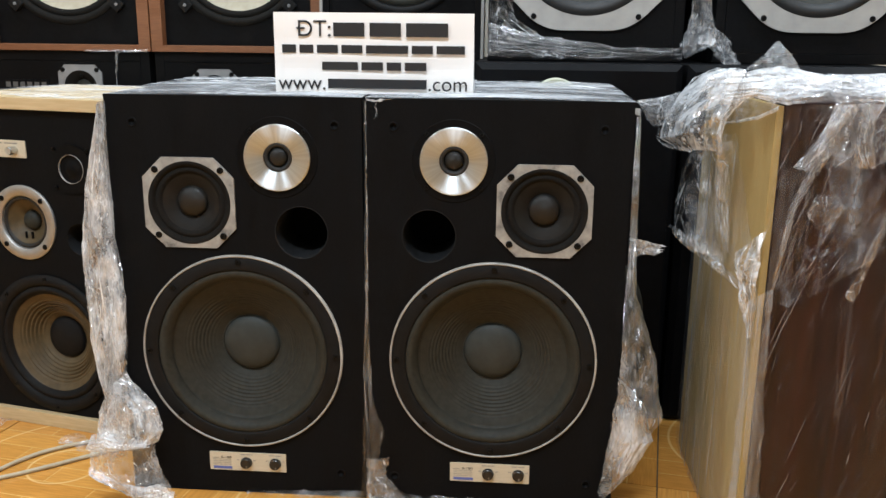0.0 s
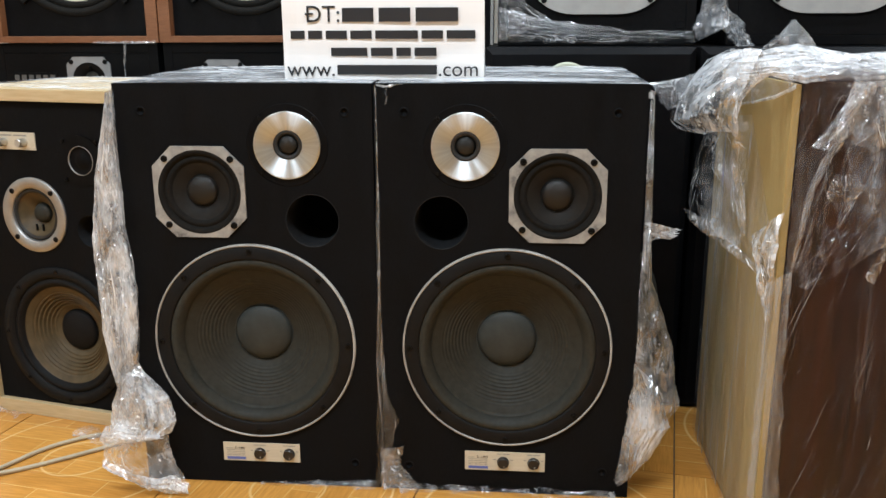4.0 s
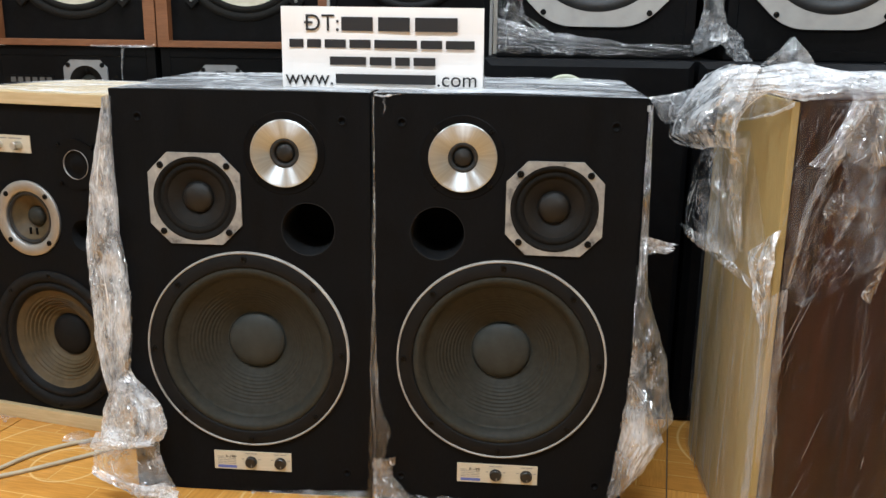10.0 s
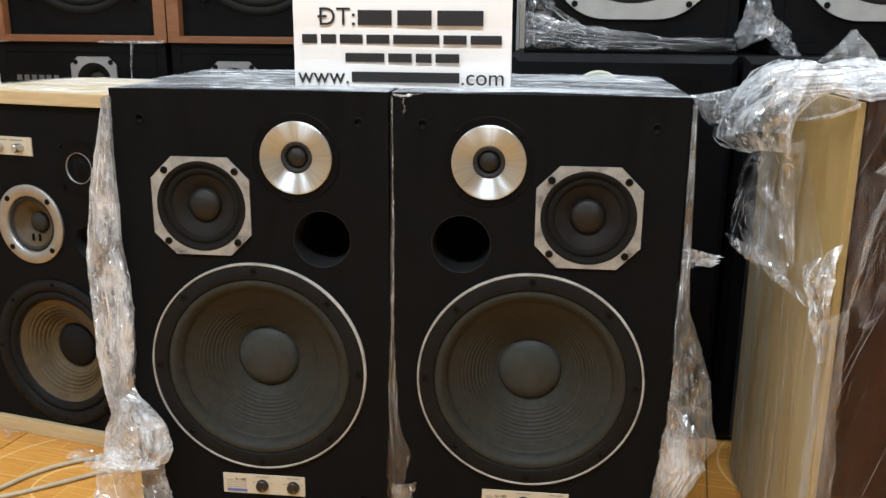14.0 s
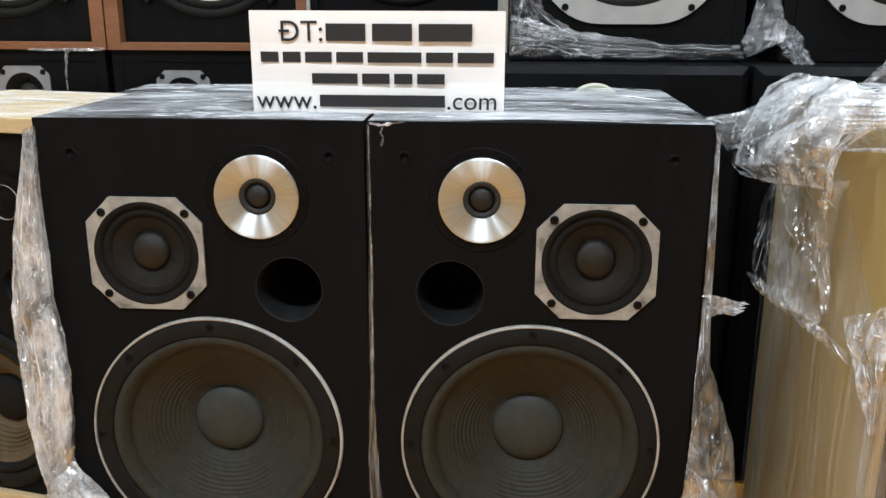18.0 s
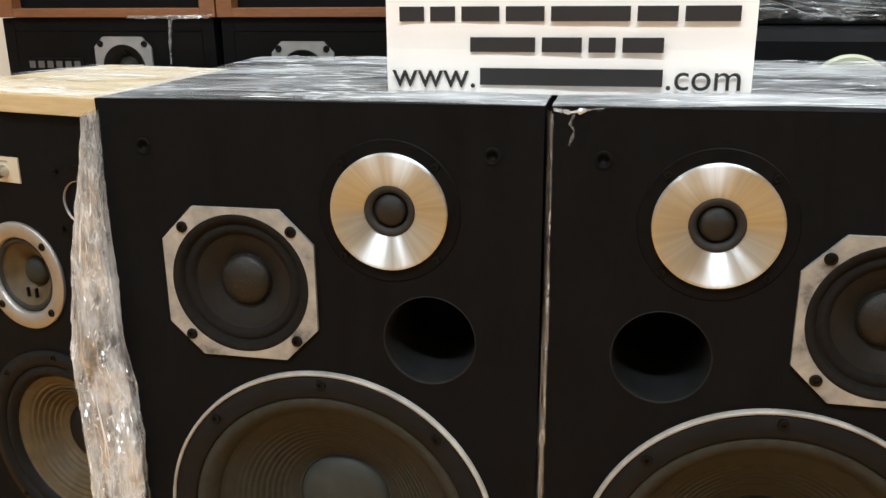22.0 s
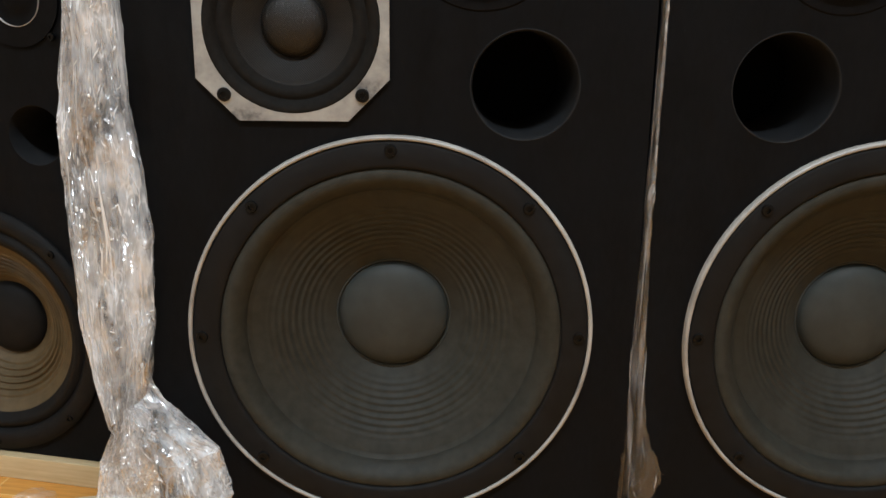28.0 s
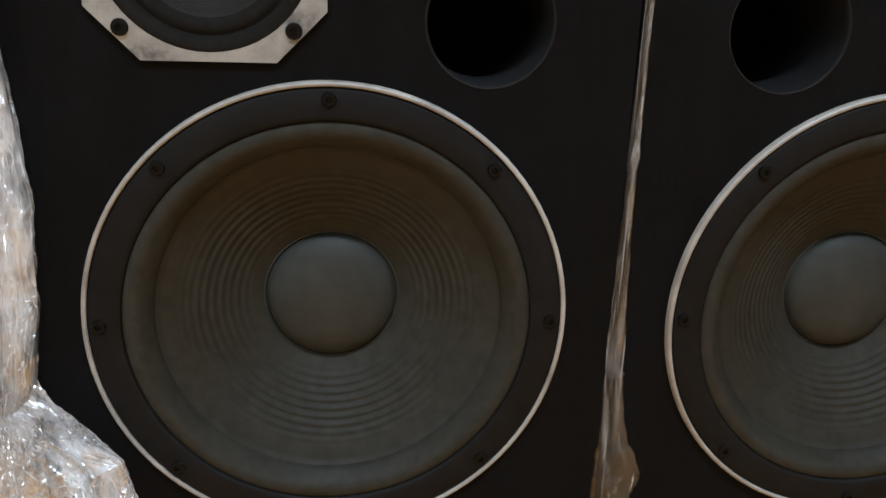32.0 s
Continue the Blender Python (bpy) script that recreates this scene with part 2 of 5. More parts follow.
def make_film(name, fine, haze, lines, shine, stretch=(1, 1, 1), gloss_rough=0.09, relief=0.7, lean=0.0, patchy=False):
    """Clear stretch film: see-through, with milky patches, white crease lines and a hard faceted gloss."""
    m = bpy.data.materials.new(name)
    m.use_nodes = True
    nodes = m.node_tree.nodes
    nodes.remove(nodes["Principled BSDF"])
    out = nodes["Material Output"]
    w = coords(m, stretch)
    w.inputs["Rotation"].default_value = (0, radians(lean), 0)
    wob = noise_tex(m, w, fine * 0.5, 2)
    warp = node(m, "ShaderNodeMix")
    warp.data_type = "VECTOR"
    warp.inputs[0].default_value = 0.6 / fine
    link(m, w, "Vector", warp, 4), link(m, wob, "Color", warp, 5)
    c = noise_tex(m, w, fine * 0.3, 4, 0.65)

    def cells(scale, feature):
        v = node(m, "ShaderNodeTexVoronoi", Scale=scale)
        v.feature = feature
        link(m, warp, 1, v, "Vector")
        return v

    def add(a, ao, b, bo, k):
        n = node(m, "ShaderNodeMath")
        n.operation = "MULTIPLY_ADD"
        n.inputs[1].default_value = k
        link(m, b, bo, n, 0), link(m, a, ao, n, 2)
        return n

    def vec(kind, a, ao, b=None, bo=0, value=None):
        n = node(m, "ShaderNodeVectorMath")
        n.operation = kind
        link(m, a, ao, n, 0)
        if b is not None:
            link(m, b, bo, n, 1)
        elif value is not None:
            n.inputs[1].default_value = value
        return n

    geo = node(m, "ShaderNodeNewGeometry")
    bent, bo = geo, "Normal"
    for scale, k in ((fine * 0.3, 0.7), (fine * 0.8, 0.55), (fine * 2.2, 0.35)):
        tilt = vec("SUBTRACT", cells(scale, "F1"), "Color", value=(0.5, 0.5, 0.5))
        tilt = vec("MULTIPLY", tilt, 0, value=(k * relief * 2, k * relief * 2, k * relief * 2))
        bent, bo = vec("ADD", bent, bo, tilt, 0), 0
    bp = vec("NORMALIZE", bent, 0)
    gloss = node(m, "ShaderNodeBsdfGlossy", Roughness=gloss_rough)
    gloss.inputs["Color"].default_value = (1, 1, 1, 1)
    link(m, bp, 0, gloss, "Normal")
    clear = node(m, "ShaderNodeBsdfTransparent")
    clear.inputs["Color"].default_value = (0.98, 0.98, 0.98, 1)
    milk = node(m, "ShaderNodeBsdfDiffuse")
    milk.inputs["Color"].default_value = (0.88, 0.90, 0.93, 1)
    thru = node(m, "ShaderNodeBsdfTranslucent")
    thru.inputs["Color"].default_value = (0.90, 0.90, 0.90, 1)
    soft = node(m, "ShaderNodeMixShader")
    soft.inputs[0].default_value = 0.35
    link(m, milk, 0, soft, 1), link(m, thru, 0, soft, 2)
    stops = [(0.47, 0.0), (0.57, 1.0), (0.70, 4.0)] if patchy else [(0.40, 0.15), (0.52, 1.0), (0.66, 2.4)]
    cloud = ramp(m, c, "Fac", [(p, grey(min(1, haze * k))) for p, k in stops])
    thread = node(m, "ShaderNodeTexNoise", Scale=fine * 0.45, Detail=3.0, Roughness=0.6)
    link(m, warp, 1, thread, "Vector")
    e1 = ramp(m, thread, "Fac", [(0.478, grey(0)), (0.5, grey(1)), (0.522, grey(0))])
    e2 = ramp(m, cells(fine, "DISTANCE_TO_EDGE"), "Distance", [(0.0, grey(0.8)), (0.09, grey(0))])
    both = add(e1, "Color", e2, "Color", 0.7)
    where = ramp(m, wob, "Fac", [(0.50, grey(0)), (0.66, grey(lines))])
    mask = node(m, "ShaderNodeMath")
    mask.operation = "MULTIPLY"
    link(m, both, 0, mask, 0), link(m, where, "Color", mask, 1)
    total = add(cloud, "Color", mask, 0, 1.0)
    total.use_clamp = True
    base = node(m, "ShaderNodeMixShader")
    link(m, total, 0, base, 0), link(m, clear, 0, base, 1), link(m, soft, 0, base, 2)
    fres = node(m, "ShaderNodeFresnel", IOR=1.5)
    amount = node(m, "ShaderNodeMath")
    amount.operation = "MULTIPLY"
    amount.inputs[1].default_value = shine
    link(m, fres, 0, amount, 0)
    limit = node(m, "ShaderNodeMath")
    limit.operation = "MINIMUM"
    limit.inputs[1].default_value = 0.11 * shine
    link(m, amount, 0, limit, 0)
    amount = limit
    top = node(m, "ShaderNodeMixShader")
    link(m, amount, 0, top, 0), link(m, base, 0, top, 1), link(m, gloss, 0, top, 2)
    link(m, top, 0, out, "Surface")
    return m


def make_fold_glint(name, weak, usual, most):
    """White strip that paints the glint on a folded film edge; every fold has its own strength."""
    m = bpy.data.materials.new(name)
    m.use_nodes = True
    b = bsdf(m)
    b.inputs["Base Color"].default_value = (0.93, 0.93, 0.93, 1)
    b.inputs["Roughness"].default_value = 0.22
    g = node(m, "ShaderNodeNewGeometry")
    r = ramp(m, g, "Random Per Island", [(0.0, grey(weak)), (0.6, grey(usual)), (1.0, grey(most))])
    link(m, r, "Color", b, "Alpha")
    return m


# Film folds with their highlights put in as white colour, strong and faint.
M_GLINT = make_fold_glint("white_fold_glint", 0.08, 0.32, 0.95)
M_GLINTSOFT = make_fold_glint("faint_fold_glint", 0.04, 0.11, 0.28)
M_CLOTH = make_cloth()
M_FILM = make_film("crumpled_clear_film", 80, 0.13, 0.8, 1.7, (1, 1, 0.4), 0.12, 0.60)
M_FILMROPE = make_film("twisted_clear_film", 100, 0.47, 0.55, 3.4, (1, 1, 0.42), 0.16, 0.75)
M_FILMMILK = make_film("milky_bulging_film", 52, 0.62, 0.18, 3.6, (1, 1, 0.8), 0.13, 0.55)
M_FILMVEIL = make_film("milky_trailing_film", 60, 0.17, 0.25, 2.4, (1, 1, 0.6), 0.15, 0.60)
M_FILMCLEAR = make_film("loose_clear_film", 55, 0.13, 0.40, 1.0, (1, 1, 0.40), 0.12, 0.42, 0, True)
M_FILMWISP = make_film("wispy_clear_film", 46, 0.10, 0.20, 0.30, (1, 1, 0.30), 0.14, 0.35, 12, True)
M_FILMFOOT = make_film("sagging_clear_film", 60, 0.060, 0.35, 1.1, (0.35, 1, 1), 0.20, 0.55)
M_FILMTOP = make_film("stretched_clear_film", 50, 0.26, 0.8, 1.2, (0.3, 1, 1), 0.22, 0.32)
M_FILMSKIN = make_film("tight_clear_film", 60, 0.14, 0.35, 0.6, (1, 1, 0.05), 0.12, 0.16)
M_FILMFRONT = make_film("tight_streaked_film", 55, 0.004, 0.07, 0.25, (1, 1, 0.06), 0.12, 0.14, 24)
M_FILMGAP = make_film("thin_streaked_film", 60, 0.028, 0.5, 0.7, (1, 1, 0.06), 0.12, 0.25)
M_FILMBAND = make_film("smooth_milky_film", 40, 0.48, 0.3, 0.8, (1, 1, 0.05), 0.14, 0.15)
M_FILMTHICK = make_film("bunched_clear_film", 60, 0.46, 0.5, 1.6, (1, 1, 0.5), 0.18, 0.5)


def make_tile():
    m = mat("glazed_parquet_print_tile", (0.6, 0.3, 0.08), 0.16)
    w = coords(m)
    info = node(m, "ShaderNodeObjectInfo")
    brick = node(m, "ShaderNodeTexBrick", Scale=1.0)
    brick.inputs["Brick Width"].default_value, brick.inputs["Row Height"].default_value = 0.2, 0.05
    brick.inputs["Mortar Size"].default_value, brick.inputs["Mortar Smooth"].default_value = 0.0012, 0.3
    brick.inputs["Color1"].default_value = (0.62, 0.290, 0.064, 1)
    brick.inputs["Color2"].default_value = (0.53, 0.232, 0.046, 1)
    brick.inputs["Mortar"].default_value = (0.66, 0.375, 0.115, 1)
    link(m, w, "Vector", brick, "Vector")
    tall = coords(m, (1, 10, 1))
    grain = noise_tex(m, tall, 22, 5)
    tone = ramp(m, grain, "Fac", [(0.3, grey(0.78)), (0.7, grey(1.08))])
    mul = node(m, "ShaderNodeMix")
    mul.data_type, mul.blend_type = "RGBA", "MULTIPLY"
    mul.inputs[0].default_value = 1.0
    link(m, brick, "Color", mul, 6), link(m, tone, "Color", mul, 7)
    rings = node(m, "ShaderNodeTexWave", Scale=2.6, Distortion=1.6, Detail=0.0)
    rings.wave_type, rings.rings_direction = "RINGS", "Z"
    link(m, w, "Vector", rings, "Vector")
    arc = ramp(m, rings, "Fac", [(0.9955, grey(0)), (0.998, grey(0.7))])
    line = node(m, "ShaderNodeMix")
    line.data_type = "RGBA"
    line.inputs[7].default_value = (0.74, 0.49, 0.20, 1)
    link(m, arc, "Color", line, 0), link(m, mul, 2, line, 6)
    link(m, line, 2, bsdf(m), "Base Color")
    dirt = noise_tex(m, w, 5, 4)
    q = ramp(m, dirt, "Fac", [(0.3, grey(0.12)), (0.7, grey(0.28))])
    link(m, q, "Color", bsdf(m), "Roughness")
    return m


M_TILE = make_tile()
M_GROUT = mat("dark_grout", (0.10, 0.06, 0.03), 0.9)


# ---- mesh helpers ----
def part(name, bm, material, parent=None, label="", smooth=False, at=None):
    me = bpy.data.meshes.new(name)
    bmesh.ops.recalc_face_normals(bm, faces=bm.faces)
    if smooth:
        for f in bm.faces:
            f.smooth = True
    bm.to_mesh(me)
    bm.free()
    me.materials.append(material)
    ob = new(name, me)
    if at:
        ob.location = at
    ob.parent = parent
    if label:
        tagged(ob, label)
    return ob


def thing(name, m, label, category, group="", kind=""):
    ob = new(name)
    ob.matrix_world = m
    return tagged(ob, label, category, group, kind)


def box(x0, x1, y0, y1, z0, z1, r=0.002, bm=None):
    bm = bm or bmesh.new()
    made = bmesh.ops.create_cube(bm, size=1)["verts"]
    bmesh.ops.scale(bm, vec=(x1 - x0, y1 - y0, z1 - z0), verts=made)
    bmesh.ops.translate(bm, vec=((x0 + x1) / 2, (y0 + y1) / 2, (z0 + z1) / 2), verts=made)
    if r:
        edges = list({e for v in made for e in v.link_edges})
        bmesh.ops.bevel(bm, geom=edges, offset=r, segments=2, affect="EDGES", profile=0.7)
    return bm


def lathe(profile, cx=0.0, cz=0.0, seg=64, bm=None):
    """Turn a profile of (radius, depth) about an axis along y."""
    bm = bm or bmesh.new()
    rows = []
    for r, y in profile:
        if r < 1e-6:
            rows.append([bm.verts.new((cx, y, cz))])
        else:
            rows.append([bm.verts.new((cx + r * math.cos(2 * math.pi * k / seg), y, cz + r * math.sin(2 * math.pi * k / seg))) for k in range(seg)])
    for a, b in zip(rows, rows[1:]):
        for k in range(seg):
            j = (k + 1) % seg
            if len(a) == 1 and len(b) > 1:
                bm.faces.new((a[0], b[k], b[j]))
            elif len(b) == 1 and len(a) > 1:
                bm.faces.new((a[k], b[0], a[j]))
            elif len(a) > 1:
                bm.faces.new((a[k], b[k], b[j], a[j]))
    return bm


def round_outline(cx, cz, r, seg=56):
    return [(cx + r * math.cos(2 * math.pi * k / seg), cz + r * math.sin(2 * math.pi * k / seg)) for k in range(seg)]


def plate(outline, holes, y0, y1):
    """A flat plate in the x-z plane from y0 (front) to y1, with holes right through."""
    bm = bmesh.new()
    edges = []
    for loop in (outline, *holes):
        vs = [bm.verts.new((x, y0, z)) for x, z in loop]
        edges += [bm.edges.new((vs[k], vs[(k + 1) % len(vs)])) for k in range(len(vs))]
    bmesh.ops.triangle_fill(bm, use_beauty=True, use_dissolve=False, edges=edges, normal=(0, -1, 0))
    made = bmesh.ops.extrude_face_region(bm, geom=list(bm.faces))
    bmesh.ops.translate(bm, vec=(0, y1 - y0, 0), verts=[g for g in made["geom"] if isinstance(g, bmesh.types.BMVert)])
    return bm


def rect(x0, x1, z0, z1):
    return [(x0, z0), (x1, z0), (x1, z1), (x0, z1)]


def cut_rect(cx, cz, hw, hh, c, steps=3):
    """A rectangle with cut, slightly rounded corners."""
    pts = [(hw, -hh + c), (hw, hh - c), (hw - c, hh), (-hw + c, hh), (-hw, hh - c), (-hw, -hh + c), (-hw + c, -hh), (hw - c, -hh)]
    return [(cx + x, cz + z) for x, z in pts]


def shell(root, material, w, d, h, t, y0=0.0, label="", rail=None):
    """An open-fronted cabinet: sides, top, bottom and back with thickness, front edge at y0."""
    q = rail or t
    for name, b in (("side_panel", (-w / 2, -w / 2 + t, 0, h)), ("side_panel", (w / 2 - t, w / 2, 0, h)), ("bottom_panel", (-w / 2 + t, w / 2 - t, 0, q)), ("top_panel", (-w / 2 + t, w / 2 - t, h - q, h))):
        part(name, box(b[0], b[1], y0, y0 + d, b[2], b[3], 0.0012), material, root, label)
    part("back_panel", box(-w / 2 + t, w / 2 - t, y0 + d - t, y0 + d - 0.002, t, h - t, 0), material, root)


def screw(parent, x, z, y, r=0.0042, material=None):
    bm = lathe([(0, y - 0.0006), (r * 0.42, y - 0.0006), (r * 0.46, y - 0.0022), (r * 0.9, y - 0.0020), (r, y - 0.0008), (r, y + 0.001)], x, z, 16)
    return part("screw", bm, material or M_SCREW, parent, smooth=False)


def ribs(r0, r1, y0, y1, count, height, steps=8, curve=1.0):
    """A cone profile from (r0, y0) to (r1, y1) that carries concentric ribs in its middle part."""
    out = []
    n = count * steps
    for k in range(n + 1):
        u = k / n
        env = max(0.0, math.sin(math.pi * min(1, max(0, (u - 0.12) / 0.76))))
        out.append((r0 + (r1 - r0) * u, y0 + (y1 - y0) * u ** curve - height * env * math.sin(2 * math.pi * count * u)))
    return out


def bars(parent, cx, cz, y, width, height, words, material, name="text_bar"):
    """Bars that stand for a line of print, one a word, shared out over the width."""
    total = sum(words) + 0.5 * (len(words) - 1)
    x = cx - width / 2
    for n in words:
        w = width * n / total
        part(name, box(x, x + w, y - 0.0003, y, cz - height / 2, cz + height / 2, 0), material, parent)
        x += w + 0.5 * width / total


def lettering(parent, text, cx, cz, y, size, material, name="lettering", squeeze=1.0):
    cu = bpy.data.curves.new(name, "FONT")
    cu.body, cu.size, cu.align_x, cu.align_y, cu.extrude = text, size, "CENTER", "CENTER", 0.0002
    tmp = bpy.data.objects.new(name, cu)
    scene.collection.objects.link(tmp)
    me = bpy.data.meshes.new_from_object(tmp.evaluated_get(bpy.context.evaluated_depsgraph_get()))
    bpy.data.objects.remove(tmp)
    me.materials.clear()
    me.materials.append(material)
    ob = new(name, me)
    ob.parent = parent
    ob.matrix_basis = pose(cx, y, cz, 90, 0, 0) @ Matrix.Diagonal((squeeze, 1, 1, 1))
    return ob


# ---- film shapes ----
def along(points, u):
    """A point at the share u of a polyline."""
    n = len(points) - 1
    k = min(int(u * n), n - 1)
    f = u * n - k
    f = f * f * (3 - 2 * f) * 0.5 + f * 0.5
    return Vector(points[k]).lerp(Vector(points[k + 1]), f)


def film_sheet(name, left, right, nu, nv, rough, size, bulge, material, seed, parent=None, label="", ragged=0.0, push=(0, -1, 0), folds=0.0, close=False, back=0.03, stretch=(1, 1, 1), crease_glints=(), smooth=False):
    """A crumpled film between two border lines. bulge swells it along push; rough and size set the wrinkles; close adds
    a back side; white strips paint glints on its folds.
    """
    bm = bmesh.new()
    push = Vector(push).normalized()
    shift = Vector((seed * 3.7, seed * 1.9, seed * 5.3))
    rows = []
    span = range(2 * nv + 1) if close else range(nv + 1)
    for i in range(nu + 1):
        u = i / nu
        a, b = along(left, u), along(right, u)
        row = []
        for j in span:
            v = j / nv
            side = 1.0
            if v > 1:
                v, side = 2 - v, -back / max(bulge, 1e-4)
            edge = ragged * (1.1 * noise.noise(Vector((u * 8, seed, side))) + 0.6 * noise.noise(Vector((u * 23, seed, side))) + 0.35 * noise.noise(Vector((u * 70, seed, 3))))
            p = a.lerp(b, v + (edge if v > 0.5 else -edge) * abs(v - 0.5) * 2)
            p += push * bulge * side * math.sin(math.pi * v) ** 0.7
            q = Vector((p.x * stretch[0], p.y * stretch[1], p.z * stretch[2])) + shift
            big = noise.noise_vector(q / (size * 2.6)) * rough * 1.4
            d = noise.voronoi(q / (size * 1.5))[0]
            e = noise.voronoi(q / (size * 0.6) + Vector((7, 1, 2)))[0]
            ridge, fine = 1.6 * (d[1] - d[0]) - 0.5, 1.6 * (e[1] - e[0]) - 0.5
            w = 0.35 + 0.65 * math.sin(math.pi * v) if not close else 0.8
            p += big * w + push * side * (ridge * rough * 1.5 + fine * rough * 0.6) * w
            if folds:
                w1 = noise.noise(Vector((v * 7 + seed, u * 2.2, seed)))
                w2 = noise.noise(Vector((v * 19 + seed, u * 5.5, seed + 4)))
                w3 = noise.noise(Vector((v * 41 + seed, u * 14, seed + 9)))
                w4 = noise.noise(Vector((v * 60 + seed, u * 34, seed + 13)))
                p += push * side * folds * (1.2 - 2.0 * abs(w1) - 1.1 * abs(w2) - 0.6 * abs(w3) - 0.35 * abs(w4)) * w
            row.append(bm.verts.new(p))
        rows.append(row)
    grid = [[v.co.copy() for v in row] for row in rows]
    for r, s in zip(rows, rows[1:]):
        for j in range(len(r) - 1):
            bm.faces.new((r[j], r[j + 1], s[j + 1], s[j]))
        if close:
            bm.faces.new((r[-1], r[0], s[0], s[-1]))
    ob = part(name, bm, material, parent, label, smooth)
    for k, spec in enumerate(crease_glints):
        glint_strips(ob, grid, nu, nv, push, spec, seed + 100 * k)
    return ob


def glint_strips(ob, grid, nu, nv, push, spec, seed):
    """Thin white strips that paint glints on a film's folds: count, mean length, width, main angle from the sheet's
    length, its spread and the share of them that are strong.
    """
    count, length, width, angle, spread, strong = spec
    rng = random.Random(seed)
    lu = sum((grid[i][nv // 2] - grid[i + 1][nv // 2]).length for i in range(nu)) or 1
    lv = sum((grid[nu // 2][j] - grid[nu // 2][j + 1]).length for j in range(nv)) or 1

    def at(u, v):
        a, b = min(max(u, 0), 0.9999) * nu, min(max(v, 0), 0.9999) * nv
        i, j = int(a), int(b)
        fa, fb = a - i, b - j
        return grid[i][j].lerp(grid[i][j + 1], fb).lerp(grid[i + 1][j].lerp(grid[i + 1][j + 1], fb), fa)

    for share, material in ((strong, M_GLINT), (1 - strong, M_GLINTSOFT)):
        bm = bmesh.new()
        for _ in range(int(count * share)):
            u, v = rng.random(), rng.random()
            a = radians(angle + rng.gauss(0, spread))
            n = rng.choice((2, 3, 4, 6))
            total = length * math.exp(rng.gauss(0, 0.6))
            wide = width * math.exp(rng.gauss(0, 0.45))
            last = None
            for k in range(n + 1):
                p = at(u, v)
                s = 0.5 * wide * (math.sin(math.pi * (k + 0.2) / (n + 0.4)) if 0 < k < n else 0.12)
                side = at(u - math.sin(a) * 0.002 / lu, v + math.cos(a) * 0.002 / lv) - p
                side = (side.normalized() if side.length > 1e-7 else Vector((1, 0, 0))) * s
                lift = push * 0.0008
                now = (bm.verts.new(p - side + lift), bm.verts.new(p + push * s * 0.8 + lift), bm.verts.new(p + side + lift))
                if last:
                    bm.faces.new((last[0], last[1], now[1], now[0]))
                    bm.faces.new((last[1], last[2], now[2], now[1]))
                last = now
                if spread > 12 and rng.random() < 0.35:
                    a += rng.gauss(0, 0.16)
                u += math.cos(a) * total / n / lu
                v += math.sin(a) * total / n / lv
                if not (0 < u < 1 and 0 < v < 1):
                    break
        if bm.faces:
            tagged(part("fold_glint", bm, material, ob, "thin white strips that paint glints on the film's folds"), kind="stuff")
        else:
            bm.free()


# ---- the room ----
def make_room():
    X0, X1, Y0, Y1, H = -3.0, 3.0, -2.6, 2.75, 2.75
    for name, b in (("wall_north", (X0, X1, Y1, Y1 + 0.12, 0, H)), ("wall_south", (X0, X1, Y0 - 0.12, Y0, 0, H)),
                    ("wall_west", (X0 - 0.12, X0, Y0 - 0.12, Y1 + 0.12, 0, H)), ("wall_east", (X1, X1 + 0.12, Y0 - 0.12, Y1 + 0.12, 0, H))):
        tagged(part(name, box(*b, 0), M_WALL), "plain off-white painted wall of the shop room", "wall", kind="structure")
    tagged(part("ceiling", box(X0 - 0.12, X1 + 0.12, Y0 - 0.12, Y1 + 0.12, H, H + 0.1, 0), M_CEIL), "white plaster ceiling above the stacked speakers", "ceiling", kind="structure")
    for x, y, z, turn, k in LAMPS:
        lamp = thing("tube_lamp", pose(x, y, H, 0, 0, turn), "white ceiling fixture for one fluorescent tube", "ceiling lamp", "tube lamps on the ceiling")
        part("lamp_body", box(-0.62, 0.62, -0.035, 0.035, -0.06, 0.0, 0.004), M_LAMP, lamp)


make_room()


# ---- the pair of black three-way speakers ----
FRONT = 1.33
W, D, H = 0.388, 0.36, 0.645


